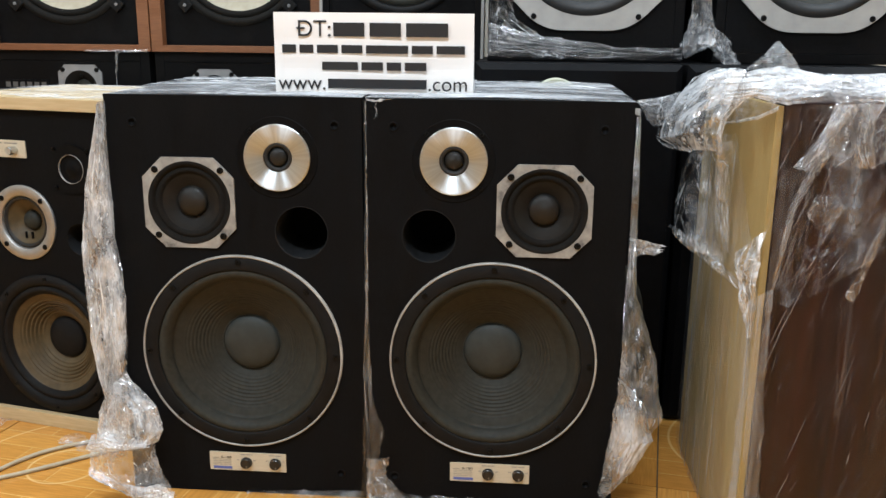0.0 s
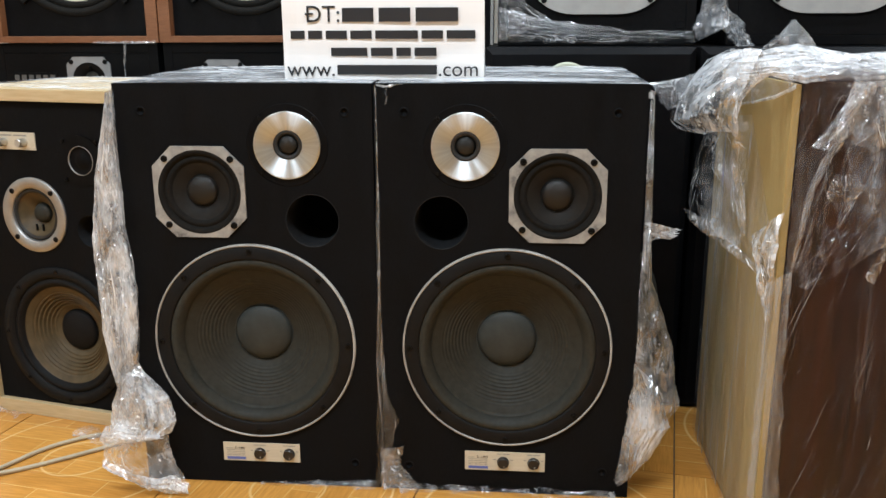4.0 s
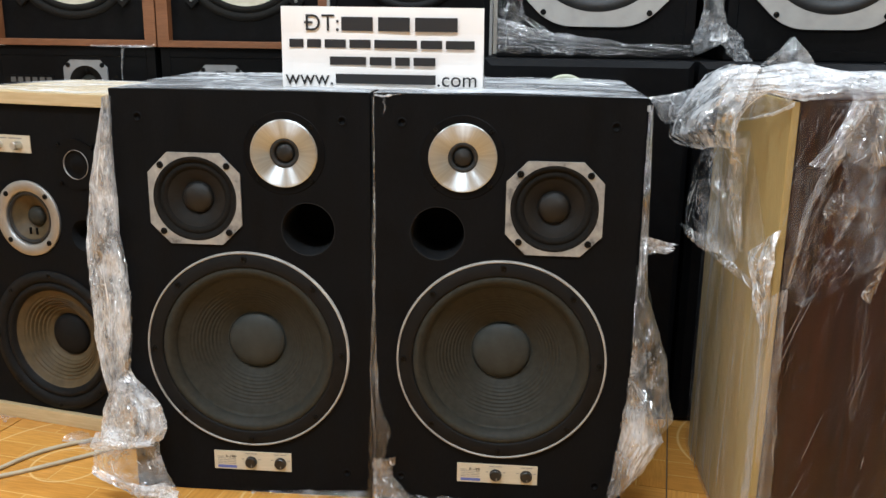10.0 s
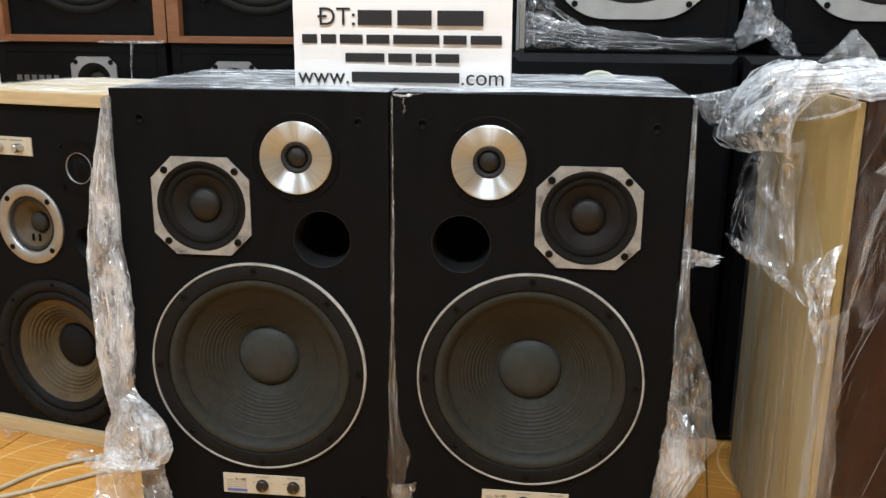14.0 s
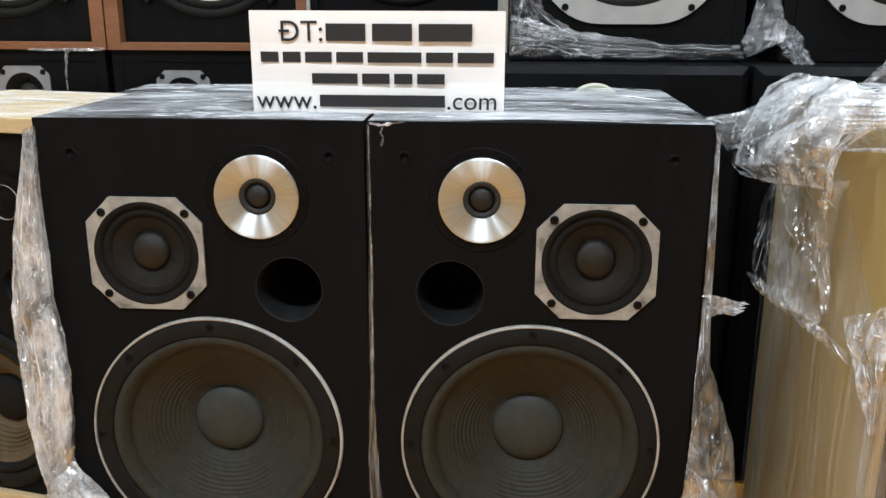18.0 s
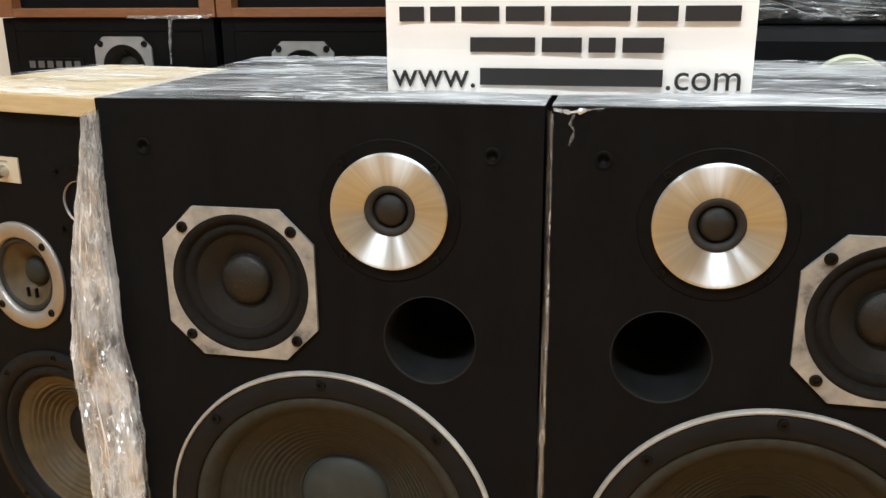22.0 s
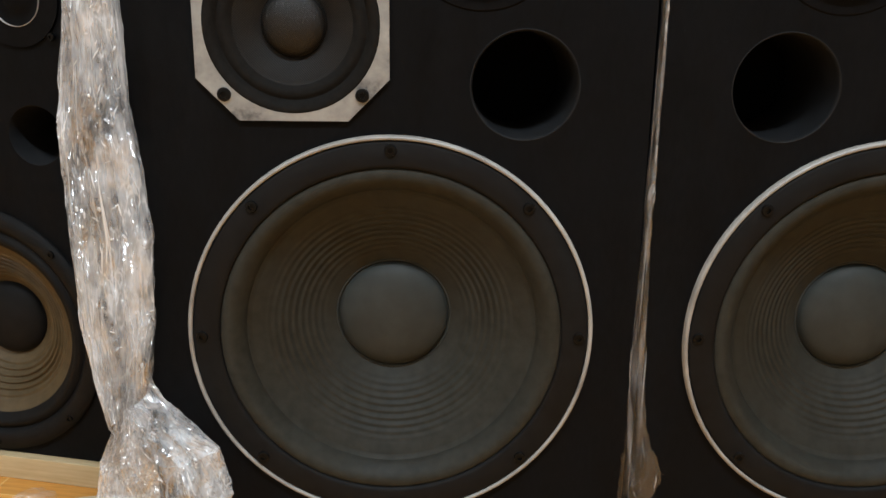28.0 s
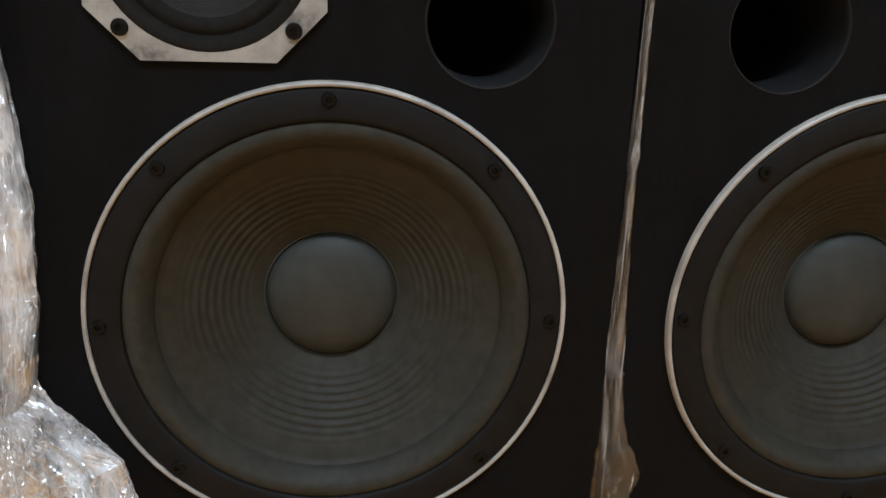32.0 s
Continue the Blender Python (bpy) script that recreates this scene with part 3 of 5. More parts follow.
def woofer(root, cz, cx=0.0):
    frame_ob = part("woofer_frame", lathe([(0.1565, 0.0), (0.1565, -0.0035), (0.154, -0.005), (0.1385, -0.005), (0.1362, -0.0045), (0.1351, -0.003), (0.1343, 0.006), (0.1343, 0.02), (0.152, 0.022)], cx, cz, 96), M_FRAME, root, "black pressed-steel woofer frame", True)
    part("trim_ring", lathe([(0.1565, 0.001), (0.1567, -0.0048), (0.1575, -0.0056), (0.1589, -0.0054), (0.1599, -0.004), (0.1603, 0.001)], cx, cz, 96), M_RING, frame_ob, "scuffed off-white ring round the woofer", True)
    roll = [(0.1351, -0.0016), (0.1347, -0.0024)] + [(0.1345 - 0.0172 * k / 14, -0.0026 - 0.0026 * math.sin(math.pi * k / 14) ** 0.9 + 0.0094 * (k / 14) ** 2) for k in range(15)] + [(0.1164, 0.0096)]
    part("surround", lathe(roll, cx, cz, 96), M_CONE, root, "dark olive-grey woofer surround", True)
    prof = [(0.1180, 0.0084), (0.1172, 0.0090), (0.1155, 0.0104)] + ribs(0.113, 0.047, 0.0124, 0.051, 13, 0.00058, 8, 1.1) + [(0.043, 0.054)]
    part("cone", lathe(prof, cx, cz, 128), M_CONE, root, "olive-black ribbed paper woofer cone", True)
    part("cap_rim", lathe([(0.0490, 0.0535), (0.0488, 0.0500), (0.0482, 0.0492), (0.0475, 0.0498), (0.0470, 0.0520), (0.0462, 0.0530)], cx, cz, 72), M_CAP, root, smooth=True)
    cap = [(0.0468, 0.0540), (0.0466, 0.0515), (0.0460, 0.0508)] + [(0.0458 * math.cos(a), 0.0508 - 0.0150 * math.sin(a)) for a in [math.pi / 2 * k / 12 for k in range(1, 12)]] + [(0, 0.0358)]
    part("dust_cap", lathe(cap, cx, cz, 64), M_CAP, root, "grey domed dust cap", True)
    for k in range(8):
        a = math.radians(45 * k)
        screw(frame_ob, cx + 0.149 * math.sin(a), cz + 0.149 * math.cos(a), -0.0048, 0.0047)


def midrange(root, cx, cz):
    fr = part("midrange_frame", plate(cut_rect(cx, cz, 0.0705, 0.0695, 0.0305), [round_outline(cx, cz, 0.0640, 64)], -0.0035, 0.004), M_PATINA, root, "stained grey cast-aluminium midrange frame with cut corners")
    for sx in (-1, 1):
        for sz in (-1, 1):
            screw(fr, cx + sx * 0.0505, cz + sz * 0.0505, -0.0034, 0.0052)
    part("midrange_basket", lathe([(0.0646, -0.003), (0.0635, -0.0036), (0.0610, -0.0036), (0.0580, -0.0026), (0.0562, -0.0006), (0.0545, 0.0018)], cx, cz, 72), M_MATTRING, root, smooth=True)
    roll = [(0.0556, 0.0012)] + [(0.0548 - 0.0110 * k / 10, 0.0016 - 0.0030 * math.sin(math.pi * k / 10) + 0.0022 * k / 10) for k in range(11)]
    part("midrange_surround", lathe(roll, cx, cz, 72), M_MATTRING, root, smooth=True)
    part("midrange_cone", lathe([(0.0442, 0.0034)] + [(0.0436 - 0.0196 * k / 10, 0.0038 + 0.0090 * (k / 10) ** 1.25) for k in range(11)], cx, cz, 72), M_MIDCONE, root, "dark woven midrange cone", True)
    part("midrange_cap", lathe([(0.0246, 0.0134), (0.0242, 0.0126)] + [(0.0238 * math.cos(a), 0.0122 - 0.0112 * math.sin(a)) for a in [math.pi / 2 * k / 12 for k in range(12)]] + [(0, 0.0010)], cx, cz, 56), M_DOME, root, "woven dome in the middle of the cone", True)


def tweeter(root, cx, cz):
    fl = part("tweeter_flange", lathe([(0.0495, 0.004), (0.0495, -0.0008), (0.0605, -0.0010), (0.0615, 0.0), (0.0615, 0.003)], cx, cz, 72), M_BLACK, root, smooth=False)
    ob = part("horn_plate", lathe([(0.0500, 0.0), (0.0500, -0.0042), (0.0492, -0.0050), (0.0470, -0.0048), (0.0225, 0.0005), (0.0218, 0.0016), (0.0216, 0.010)]), M_SPUN, root, "dished spun-aluminium tweeter plate", True)
    ob.location = (cx, 0, cz)
    part("tweeter_rim", lathe([(0.0217, 0.0012), (0.0208, 0.0002), (0.0160, 0.0028), (0.0152, 0.0042), (0.0150, 0.008)], cx, cz, 48), M_GUARD, root, smooth=True)
    part("tweeter_dome", lathe([(0.0150, 0.0075)] + [(0.0142 * math.cos(a), 0.0062 - 0.0072 * math.sin(a)) for a in [math.pi / 2 * k / 10 for k in range(10)]] + [(0, -0.0010)], cx, cz, 40), M_DOME, root, smooth=True)
    for sx in (-1, 1):
        for sz in (-1, 1):
            screw(fl, cx + sx * 0.0402, cz + sz * 0.0395, -0.0008, 0.0034)


def name_plate(root, cx, cz):
    w, h = 0.1265, 0.0320
    pl = part("control_plate", box(cx - w / 2, cx + w / 2, -0.0018, 0.001, cz - h / 2, cz + h / 2, 0.0005), M_PLATE, root, "champagne metal plate with two level knobs")
    y = -0.0018
    bars(pl, cx - 0.0530, cz + 0.0058, y, 0.0105, 0.0010, [1], M_GREYINK, "print_bar")
    lettering(pl, "S-180", cx - 0.0356, cz + 0.0066, y - 0.0002, 0.0057, M_INK, "lettering", 1.35)
    for k in range(4):
        bars(pl, cx - 0.0425, cz + 0.0030 - 0.0030 * k, y, 0.030, 0.0008, [3, 5, 2] if k % 2 else [4, 4], M_GREYINK, "print_bar")
    part("print_bar", box(cx - 0.0575, cx - 0.0265, y - 0.0003, y, cz - 0.0135, cz - 0.0090, 0), M_BLUE, pl, "blue printed bar")
    for kx in (-0.0025, 0.0455):
        bars(pl, cx + kx, cz + 0.0128, y, 0.020, 0.0012, [3, 4], M_GREYINK, "print_bar")
        for s in (-1, 1):
            bars(pl, cx + kx + s * 0.0135, cz + 0.003, y, 0.004, 0.0012, [1], M_GREYINK, "print_bar")
        kn = part("knob", lathe([(0, -0.0078), (0.0080, -0.0078), (0.0088, -0.0070), (0.0095, -0.003), (0.0097, -0.0018)], cx + kx, cz - 0.0015, 32), M_KNOB, pl, "black rotary knob")
        part("pointer", box(cx + kx + 0.001, cx + kx + 0.0022, -0.0082, -0.0077, cz - 0.0085, cz - 0.0045, 0), M_GREYINK, kn)


def main_speaker(cx, s, label):
    """One of the pair; s mirrors the driver layout."""
    root = thing("floor_speaker", pose(cx, FRONT, 0), label, "loudspeaker", "pair of black three-way speakers")
    wz, mx, mz, tx, tz, px, pz = 0.244, 0.071 * s, 0.4835, -0.0665 * s, 0.555, -0.0995 * s, 0.4410
    tx += 0.0028 * max(0, s)
    holes = [round_outline(0, wz, 0.152, 96), round_outline(mx, mz, 0.0640, 64), round_outline(tx, tz, 0.0480, 56), round_outline(px, pz, 0.0412, 64)]
    holes += [round_outline(sx * 0.153, z, 0.0052, 20) for sx in (-1, 1) for z in (0.604, 0.042)]
    part("baffle", plate(rect(-W / 2, W / 2, 0.0, H), holes, 0.0, 0.019), M_VINYL, root, "black wood-grain vinyl front panel")
    shell(root, M_VINYL, W, D - 0.019, H, 0.018, 0.019)
    # Black sheet added behind the port so the inside looks dark.
    part("inner_dark_sheet", box(-W / 2 + 0.019, W / 2 - 0.019, 0.12, 0.124, 0.019, H - 0.019, 0), M_HOLE, root)
    woofer(root, wz), midrange(root, mx, mz), tweeter(root, tx, tz)
    part("port_tube", lathe([(0.0414, 0.0005), (0.0411, -0.0004), (0.0402, -0.0002), (0.0394, 0.002), (0.0390, 0.006), (0.0388, 0.10)], px, pz, 64), M_TUBE, root, "round black bass port", True)
    for sx in (-1, 1):
        for z in (0.604, 0.042):
            part("grille_socket", lathe([(0.0078, 0.0), (0.0072, -0.0008), (0.0050, -0.0004), (0.0042, 0.0006), (0.0040, 0.0032), (0, 0.0036)], sx * 0.153, z, 20), M_VINYL, root, smooth=True)
    name_plate(root, 0, 0.0555)
    return root


main_speaker(-0.197, -1, "black three-way floor speaker half wrapped in clear film, woofer uncovered")
main_speaker(0.1965, 1, "black three-way floor speaker, mirror twin with chipped film on one corner")


# ---- the tan speaker beside them ----
def tan_speaker():
    w, d, h = 0.42, 0.34, 0.621
    root = thing("floor_speaker", pose(-0.682, 1.541, 0, 0, 0, -12.5), "tan veneer floor speaker with black front and tan cones", "loudspeaker")
    for name, b in (("side_panel", (-0.128, -0.110, 0, h)), ("side_panel", (0.272, 0.290, 0, h)), ("bottom_panel", (-0.110, 0.272, 0, 0.026)), ("top_panel", (-0.110, 0.272, h - 0.021, h))):
        part(name, box(b[0], b[1], 0, d, b[2], b[3], 0.0012), M_TANVENEER, root, "pale tan veneered panel")
    part("back_panel", box(-0.110, 0.272, d - 0.03, d - 0.002, 0.026, h - 0.028, 0), M_TANVENEER, root)
    x0, x1 = -0.1095, 0.2715
    wz, wx, mx, mz, tx, tz = 0.165, 0.053, 0.020, 0.3955, 0.134, 0.499
    holes = [round_outline(wx, wz, 0.115, 80), round_outline(mx, mz, 0.0520, 56), round_outline(tx, tz, 0.026, 40), round_outline(0.138, 0.372, 0.029, 40)]
    part("baffle", plate(rect(x0, x1, 0.0265, h - 0.0215), holes, 0.010, 0.028), M_VINYL, root, "black front panel")
    part("inner_dark_sheet", box(x0, x1, 0.13, 0.134, 0.03, h - 0.03, 0), M_HOLE, root)
    y = 0.010
    fr = part("woofer_frame", lathe([(0.134, y), (0.134, y - 0.004), (0.119, y - 0.005), (0.112, y + 0.001), (0.110, y + 0.014)], wx, wz, 80), M_FRAME, root, "black woofer frame", True)
    for k in range(8):
        a = math.radians(45 * k)
        screw(fr, wx + 0.1265 * math.sin(a), wz + 0.1265 * math.cos(a), y - 0.004, 0.0042)
    roll = [(0.1125 - 0.017 * k / 10, y + 0.002 - 0.006 * math.sin(math.pi * k / 10) + 0.004 * k / 10) for k in range(11)]
    part("surround", lathe(roll, wx, wz, 80), M_FRAME, root, smooth=True)
    part("cone", lathe([(0.0955, y + 0.006)] + ribs(0.094, 0.040, y + 0.008, y + 0.044, 9, 0.0020, 8, 1.05) + [(0.036, y + 0.048)], wx, wz, 112), M_TANCONE, root, "tan ribbed paper woofer cone", True)
    part("dust_cap", lathe([(0.041, y + 0.048), (0.0405, y + 0.042)] + [(0.040 * math.cos(a), y + 0.042 - 0.013 * math.sin(a)) for a in [math.pi / 2 * k / 10 for k in range(1, 10)]] + [(0, y + 0.029)], wx, wz, 56), M_FRAME, root, "dark dust cap", True)
    mf = part("midrange_frame", lathe([(0.0690, y), (0.0690, y - 0.0035), (0.0675, y - 0.0045), (0.0510, y - 0.0040), (0.0485, y - 0.001), (0.048, y + 0.008)], mx, mz, 72), M_SATIN, root, "satin aluminium midrange ring", True)
    for k in range(4):
        a = math.radians(45 + 90 * k)
        screw(mf, mx + 0.0600 * math.sin(a), mz + 0.0600 * math.cos(a), y - 0.0038, 0.005)
    part("midrange_surround", lathe([(0.0485 - 0.008 * k / 8, y + 0.003 - 0.003 * math.sin(math.pi * k / 8)) for k in range(9)], mx, mz, 56), M_RUBBER, root, smooth=True)
    part("midrange_cone", lathe([(0.041, y + 0.003)] + [(0.0405 - 0.022 * k / 6, y + 0.004 + 0.018 * k / 6) for k in range(7)], mx, mz, 64), M_TANCONE, root, "tan midrange cone", True)
    part("midrange_cap", lathe([(0.0185, y + 0.0225)] + [(0.0182 * math.cos(a), y + 0.021 - 0.012 * math.sin(a)) for a in [math.pi / 2 * k / 8 for k in range(8)]] + [(0, y + 0.009)], mx, mz, 40), M_CONE, root, smooth=True)
    for k, a in enumerate((-0.35, 0.35)):
        part("lead_wire", box(mx - 0.0012 + a * 0.02, mx + 0.0012 + a * 0.02, y + 0.006, y + 0.010, mz - 0.031, mz - 0.019, 0.0004), M_SCREW, root)
    tf = part("tweeter_flange", plate(round_outline(tx, tz, 0.044, 56), [round_outline(tx, tz, 0.0255, 48)], y - 0.003, y), M_BLACK, root)
    part("tweeter_ring", lathe([(0.0258, y - 0.002), (0.0257, y - 0.0040), (0.0251, y - 0.0040), (0.0250, y)], tx, tz, 56), M_SATIN, root, "thin bright tweeter ring", True)
    part("tweeter_dome", lathe([(0.0252, y - 0.001), (0.016, y + 0.001), (0.012, y - 0.002), (0, y - 0.004)], tx, tz, 40), M_BLACK, root, smooth=True)
    for sx in (-1, 1):
        for sz in (-1, 1):
            screw(tf, tx + sx * 0.0345, tz + sz * 0.034, y - 0.003, 0.0036)
    part("port_tube", lathe([(0.0292, y), (0.028, y + 0.002), (0.0275, y + 0.08)], 0.138, 0.372, 40), M_TUBE, root, smooth=True)
    pl = part("control_plate", box(-0.10, 0.040, y - 0.002, y + 0.0005, 0.5135, 0.5445, 0.0005), M_PLATE, root, "champagne control plate with knobs")
    bars(pl, -0.012, 0.5390, y - 0.002, 0.07, 0.0022, [4, 3], M_GREYINK, "print_bar")
    for kx in (-0.067, -0.027, 0.016):
        part("knob", lathe([(0, y - 0.018), (0.0062, y - 0.018), (0.0072, y - 0.016), (0.0075, y - 0.002)], kx, 0.527, 24), M_STEEL, pl, "small bright knob")
    return root


tan_speaker()


# ---- speakers stacked behind ----
def plain_case(name, m, w, d, h, label, group, case, front, inset=0.0, t=0.02, holes=(), rail=None):
    root = thing(name, m, label, "loudspeaker", group)
    shell(root, case, w, d, h, t, rail=rail)
    q = rail or t
    x = w / 2 - t - 0.0005
    part("baffle", plate(rect(-x, x, q + 0.0005, h - q - 0.0005), holes, inset, inset + 0.018), front, root)
    # Added sheet whose black gives the case a dark interior.
    part("inner_dark_sheet", box(-x, x, d - 0.06, d - 0.056, t + 0.001, h - t - 0.001, 0), M_HOLE, root)
    return root


def small_tweeter(root, cx, cz, y):
    fr = part("tweeter_frame", plate(cut_rect(cx, cz, 0.049, 0.049, 0.016), [round_outline(cx, cz, 0.037, 48)], y - 0.004, y + 0.002), M_MIDGREY, root, "grey cut-corner tweeter frame")
    for sx in (-1, 1):
        for sz in (-1, 1):
            screw(fr, cx + sx * 0.038, cz + sz * 0.038, y - 0.0038, 0.0052)
    part("tweeter_horn", lathe([(0.0372, y - 0.003), (0.035, y - 0.003), (0.020, y + 0.010), (0.017, y + 0.012)], cx, cz, 48), M_FRAME, root, "black tweeter horn", True)
    part("tweeter_dome", lathe([(0.018, y + 0.012), (0.014, y + 0.006), (0.008, y + 0.002), (0, y)], cx, cz, 32), M_CONE, root, smooth=True)
    screw(root, cx, cz + 0.026, y + 0.002, 0.004)




def low_speaker(cx, w, tx, label, tz, lettered=False):
    root = plain_case("floor_speaker", pose(cx, 1.925, 0), w, 0.33, 0.690, label, "black speakers under the wood-framed ones", M_BLACK, M_BLACK, 0.0, 0.02,
                      [round_outline(tx, tz, 0.0375, 48), round_outline(0, 0.2, 0.13, 72), round_outline(0.06, 0.46, 0.058, 48)])
    small_tweeter(root, tx, tz, 0.0)
    part("woofer_frame", lathe([(0.145, 0.0), (0.144, -0.004), (0.13, -0.004), (0.125, 0.01)], 0, 0.2, 64), M_FRAME, root, smooth=True)
    part("cone", lathe([(0.126, 0.006), (0.112, 0.0), (0.105, 0.008), (0.04, 0.05), (0.02, 0.035), (0, 0.032)], 0, 0.2, 64), M_CONE, root, smooth=True)
    part("midrange_cone", lathe([(0.066, -0.002), (0.058, -0.003), (0.052, 0.004), (0.02, 0.025), (0, 0.015)], 0.06, 0.46, 48), M_CONE, root, smooth=True)
    if lettered:
        pl = part("badge", box(-0.145, -0.045, -0.0025, 0.0005, 0.602, 0.628, 0.0005), M_BLACK, root)
        bars(pl, -0.097, 0.618, -0.0025, 0.092, 0.011, [1, 1, 1, 1, 1, 1], M_DIMPRINT, "badge_bar")
    return root


low_speaker(-0.7475, 0.366, 0.027, "black floor speaker with grey tweeter and metal badge", 0.613, True)
low_speaker(-0.369, 0.366, -0.053, "black floor speaker with grey tweeter frame", 0.607)


def framed_speaker(cx, w, label):
    h = 0.62
    root = plain_case("framed_speaker", pose(cx, 1.915, 0.6915), w, 0.30, h, label, "wood-framed speakers", M_CHERRY, M_BLACK, 0.022, 0.025,
                      [round_outline(0, 0.205, 0.136, 72), round_outline(0.0, 0.44, 0.055, 40)], 0.0135)
    y = 0.022
    fr = part("woofer_frame", lathe([(0.150, y), (0.149, y - 0.003), (0.136, y - 0.003), (0.132, y + 0.006)], 0, 0.205, 72), M_MATTRING, root, smooth=True)
    for sx in (-1, 1):
        for sz in (-1, 1):
            bm = box(-0.012, 0.012, y - 0.010, y, -0.012, 0.012, 0.003)
            bmesh.ops.rotate(bm, cent=(0, 0, 0), matrix=Matrix.Rotation(radians(45), 3, "Y"), verts=bm.verts)
            bmesh.ops.translate(bm, vec=(sx * 0.112, 0, 0.205 + sz * 0.108), verts=bm.verts)
            cl = part("clamp", bm, M_FRAME, root, "black grille clamp")
            screw(cl, sx * 0.112, 0.205 + sz * 0.108, y - 0.010, 0.0035, M_MIDGREY)
    part("surround", lathe([(0.133, y + 0.004), (0.127, y - 0.001), (0.119, y + 0.005)], 0, 0.205, 72), M_MATTRING, root, smooth=True)
    part("cone", lathe([(0.120, y + 0.005), (0.04, y + 0.045), (0.038, y + 0.04), (0.02, y + 0.03), (0, y + 0.028)], 0, 0.205, 72), M_CREAM, root, "cream paper woofer cone", True)
    part("tweeter_cone", lathe([(0.062, y - 0.002), (0.055, y - 0.003), (0.02, y + 0.02), (0, y + 0.01)], 0, 0.44, 48), M_CONE, root, smooth=True)
    return root


framed_speaker(-0.742, 0.371, "wood-framed black speaker with cream cone, stacked on another")
framed_speaker(-0.368, 0.371, "reddish wood-framed speaker with cream cone on a black speaker")


def base_speaker(cx, label):
    w, d, h = 0.372, 0.36, 0.686
    root = thing("floor_speaker", pose(cx, 1.672, 0), label, "loudspeaker", "black bevelled speakers under the stack")
    shell(root, M_GLOSSBLACK, w, d - 0.02, h, 0.022, 0.02)
    bm = plate(rect(-w / 2, w / 2, 0.0, h), [round_outline(0, 0.22, 0.13, 72), round_outline(-0.04, 0.617, 0.043, 48), round_outline(0, 0.47, 0.06, 48)], 0.0, 0.02)
    edge = [e for e in bm.edges if all(abs(v.co.y) < 1e-6 and (abs(abs(v.co.x) - w / 2) < 1e-6 or v.co.z < 1e-6 or v.co.z > h - 1e-6) for v in e.verts) and e.calc_length() > 0.3]
    bmesh.ops.bevel(bm, geom=edge, offset=0.012, segments=1, affect="EDGES")
    part("baffle", bm, M_GLOSSBLACK, root, "glossy black front with bevelled edge")
    part("inner_dark_sheet", box(-w / 2 + 0.03, w / 2 - 0.03, 0.15, 0.154, 0.03, h - 0.03, 0), M_HOLE, root)
    part("tweeter_disc", lathe([(0.044, 0.001), (0.044, -0.003), (0.041, -0.005), (0.014, -0.004), (0.012, -0.001), (0, -0.003)], -0.04, 0.617, 56), M_IVORY, root, "ivory round tweeter plate", False)
    part("woofer_cone", lathe([(0.142, 0.0), (0.142, -0.004), (0.125, -0.004), (0.115, 0.006), (0.04, 0.05), (0.02, 0.035), (0, 0.03)], 0, 0.22, 72), M_CONE, root, smooth=True)
    part("midrange_cone", lathe([(0.068, 0), (0.066, -0.003), (0.056, 0.002), (0.02, 0.025), (0, 0.015)], 0, 0.47, 48), M_CONE, root, smooth=True)
    for z in (0.05,):
        for sx in (-1, 1):
            part("grille_socket", lathe([(0.008, 0.0), (0.0075, -0.0005), (0.0060, -0.0005), (0.0056, 0.0006), (0.0054, 0.008), (0, 0.008)], sx * 0.148, z, 20), M_BLACK, root, smooth=True)
    bars(root, 0.088, 0.603, 0.0, 0.05, 0.011, [1, 1, 1, 1], M_LIGHTGREY, "badge_bar")
    return root


base_speaker(0.334, "glossy black floor speaker with ivory tweeter disc, under another speaker")
base_speaker(0.714, "glossy black floor speaker standing behind the wrapped cabinet")


def soft_octagon(cx, cz, h, c):
    """A square with cut corners, all of whose angles are rounded."""
    raw = [(h - c, -h), (h, -h + c), (h, h - c), (h - c, h), (-h + c, h), (-h, h - c), (-h, -h + c), (-h + c, -h)]
    out = []
    for k, p in enumerate(raw):
        a, b, p = Vector(raw[k - 1]), Vector(raw[(k + 1) % 8]), Vector(p)
        a, b = p + (a - p).normalized() * 0.042, p + (b - p).normalized() * 0.042
        for i in range(7):
            t = i / 6
            q = a * (1 - t) ** 2 + p * 2 * t * (1 - t) + b * t * t
            out.append((cx + q.x, cz + q.y))
    return out


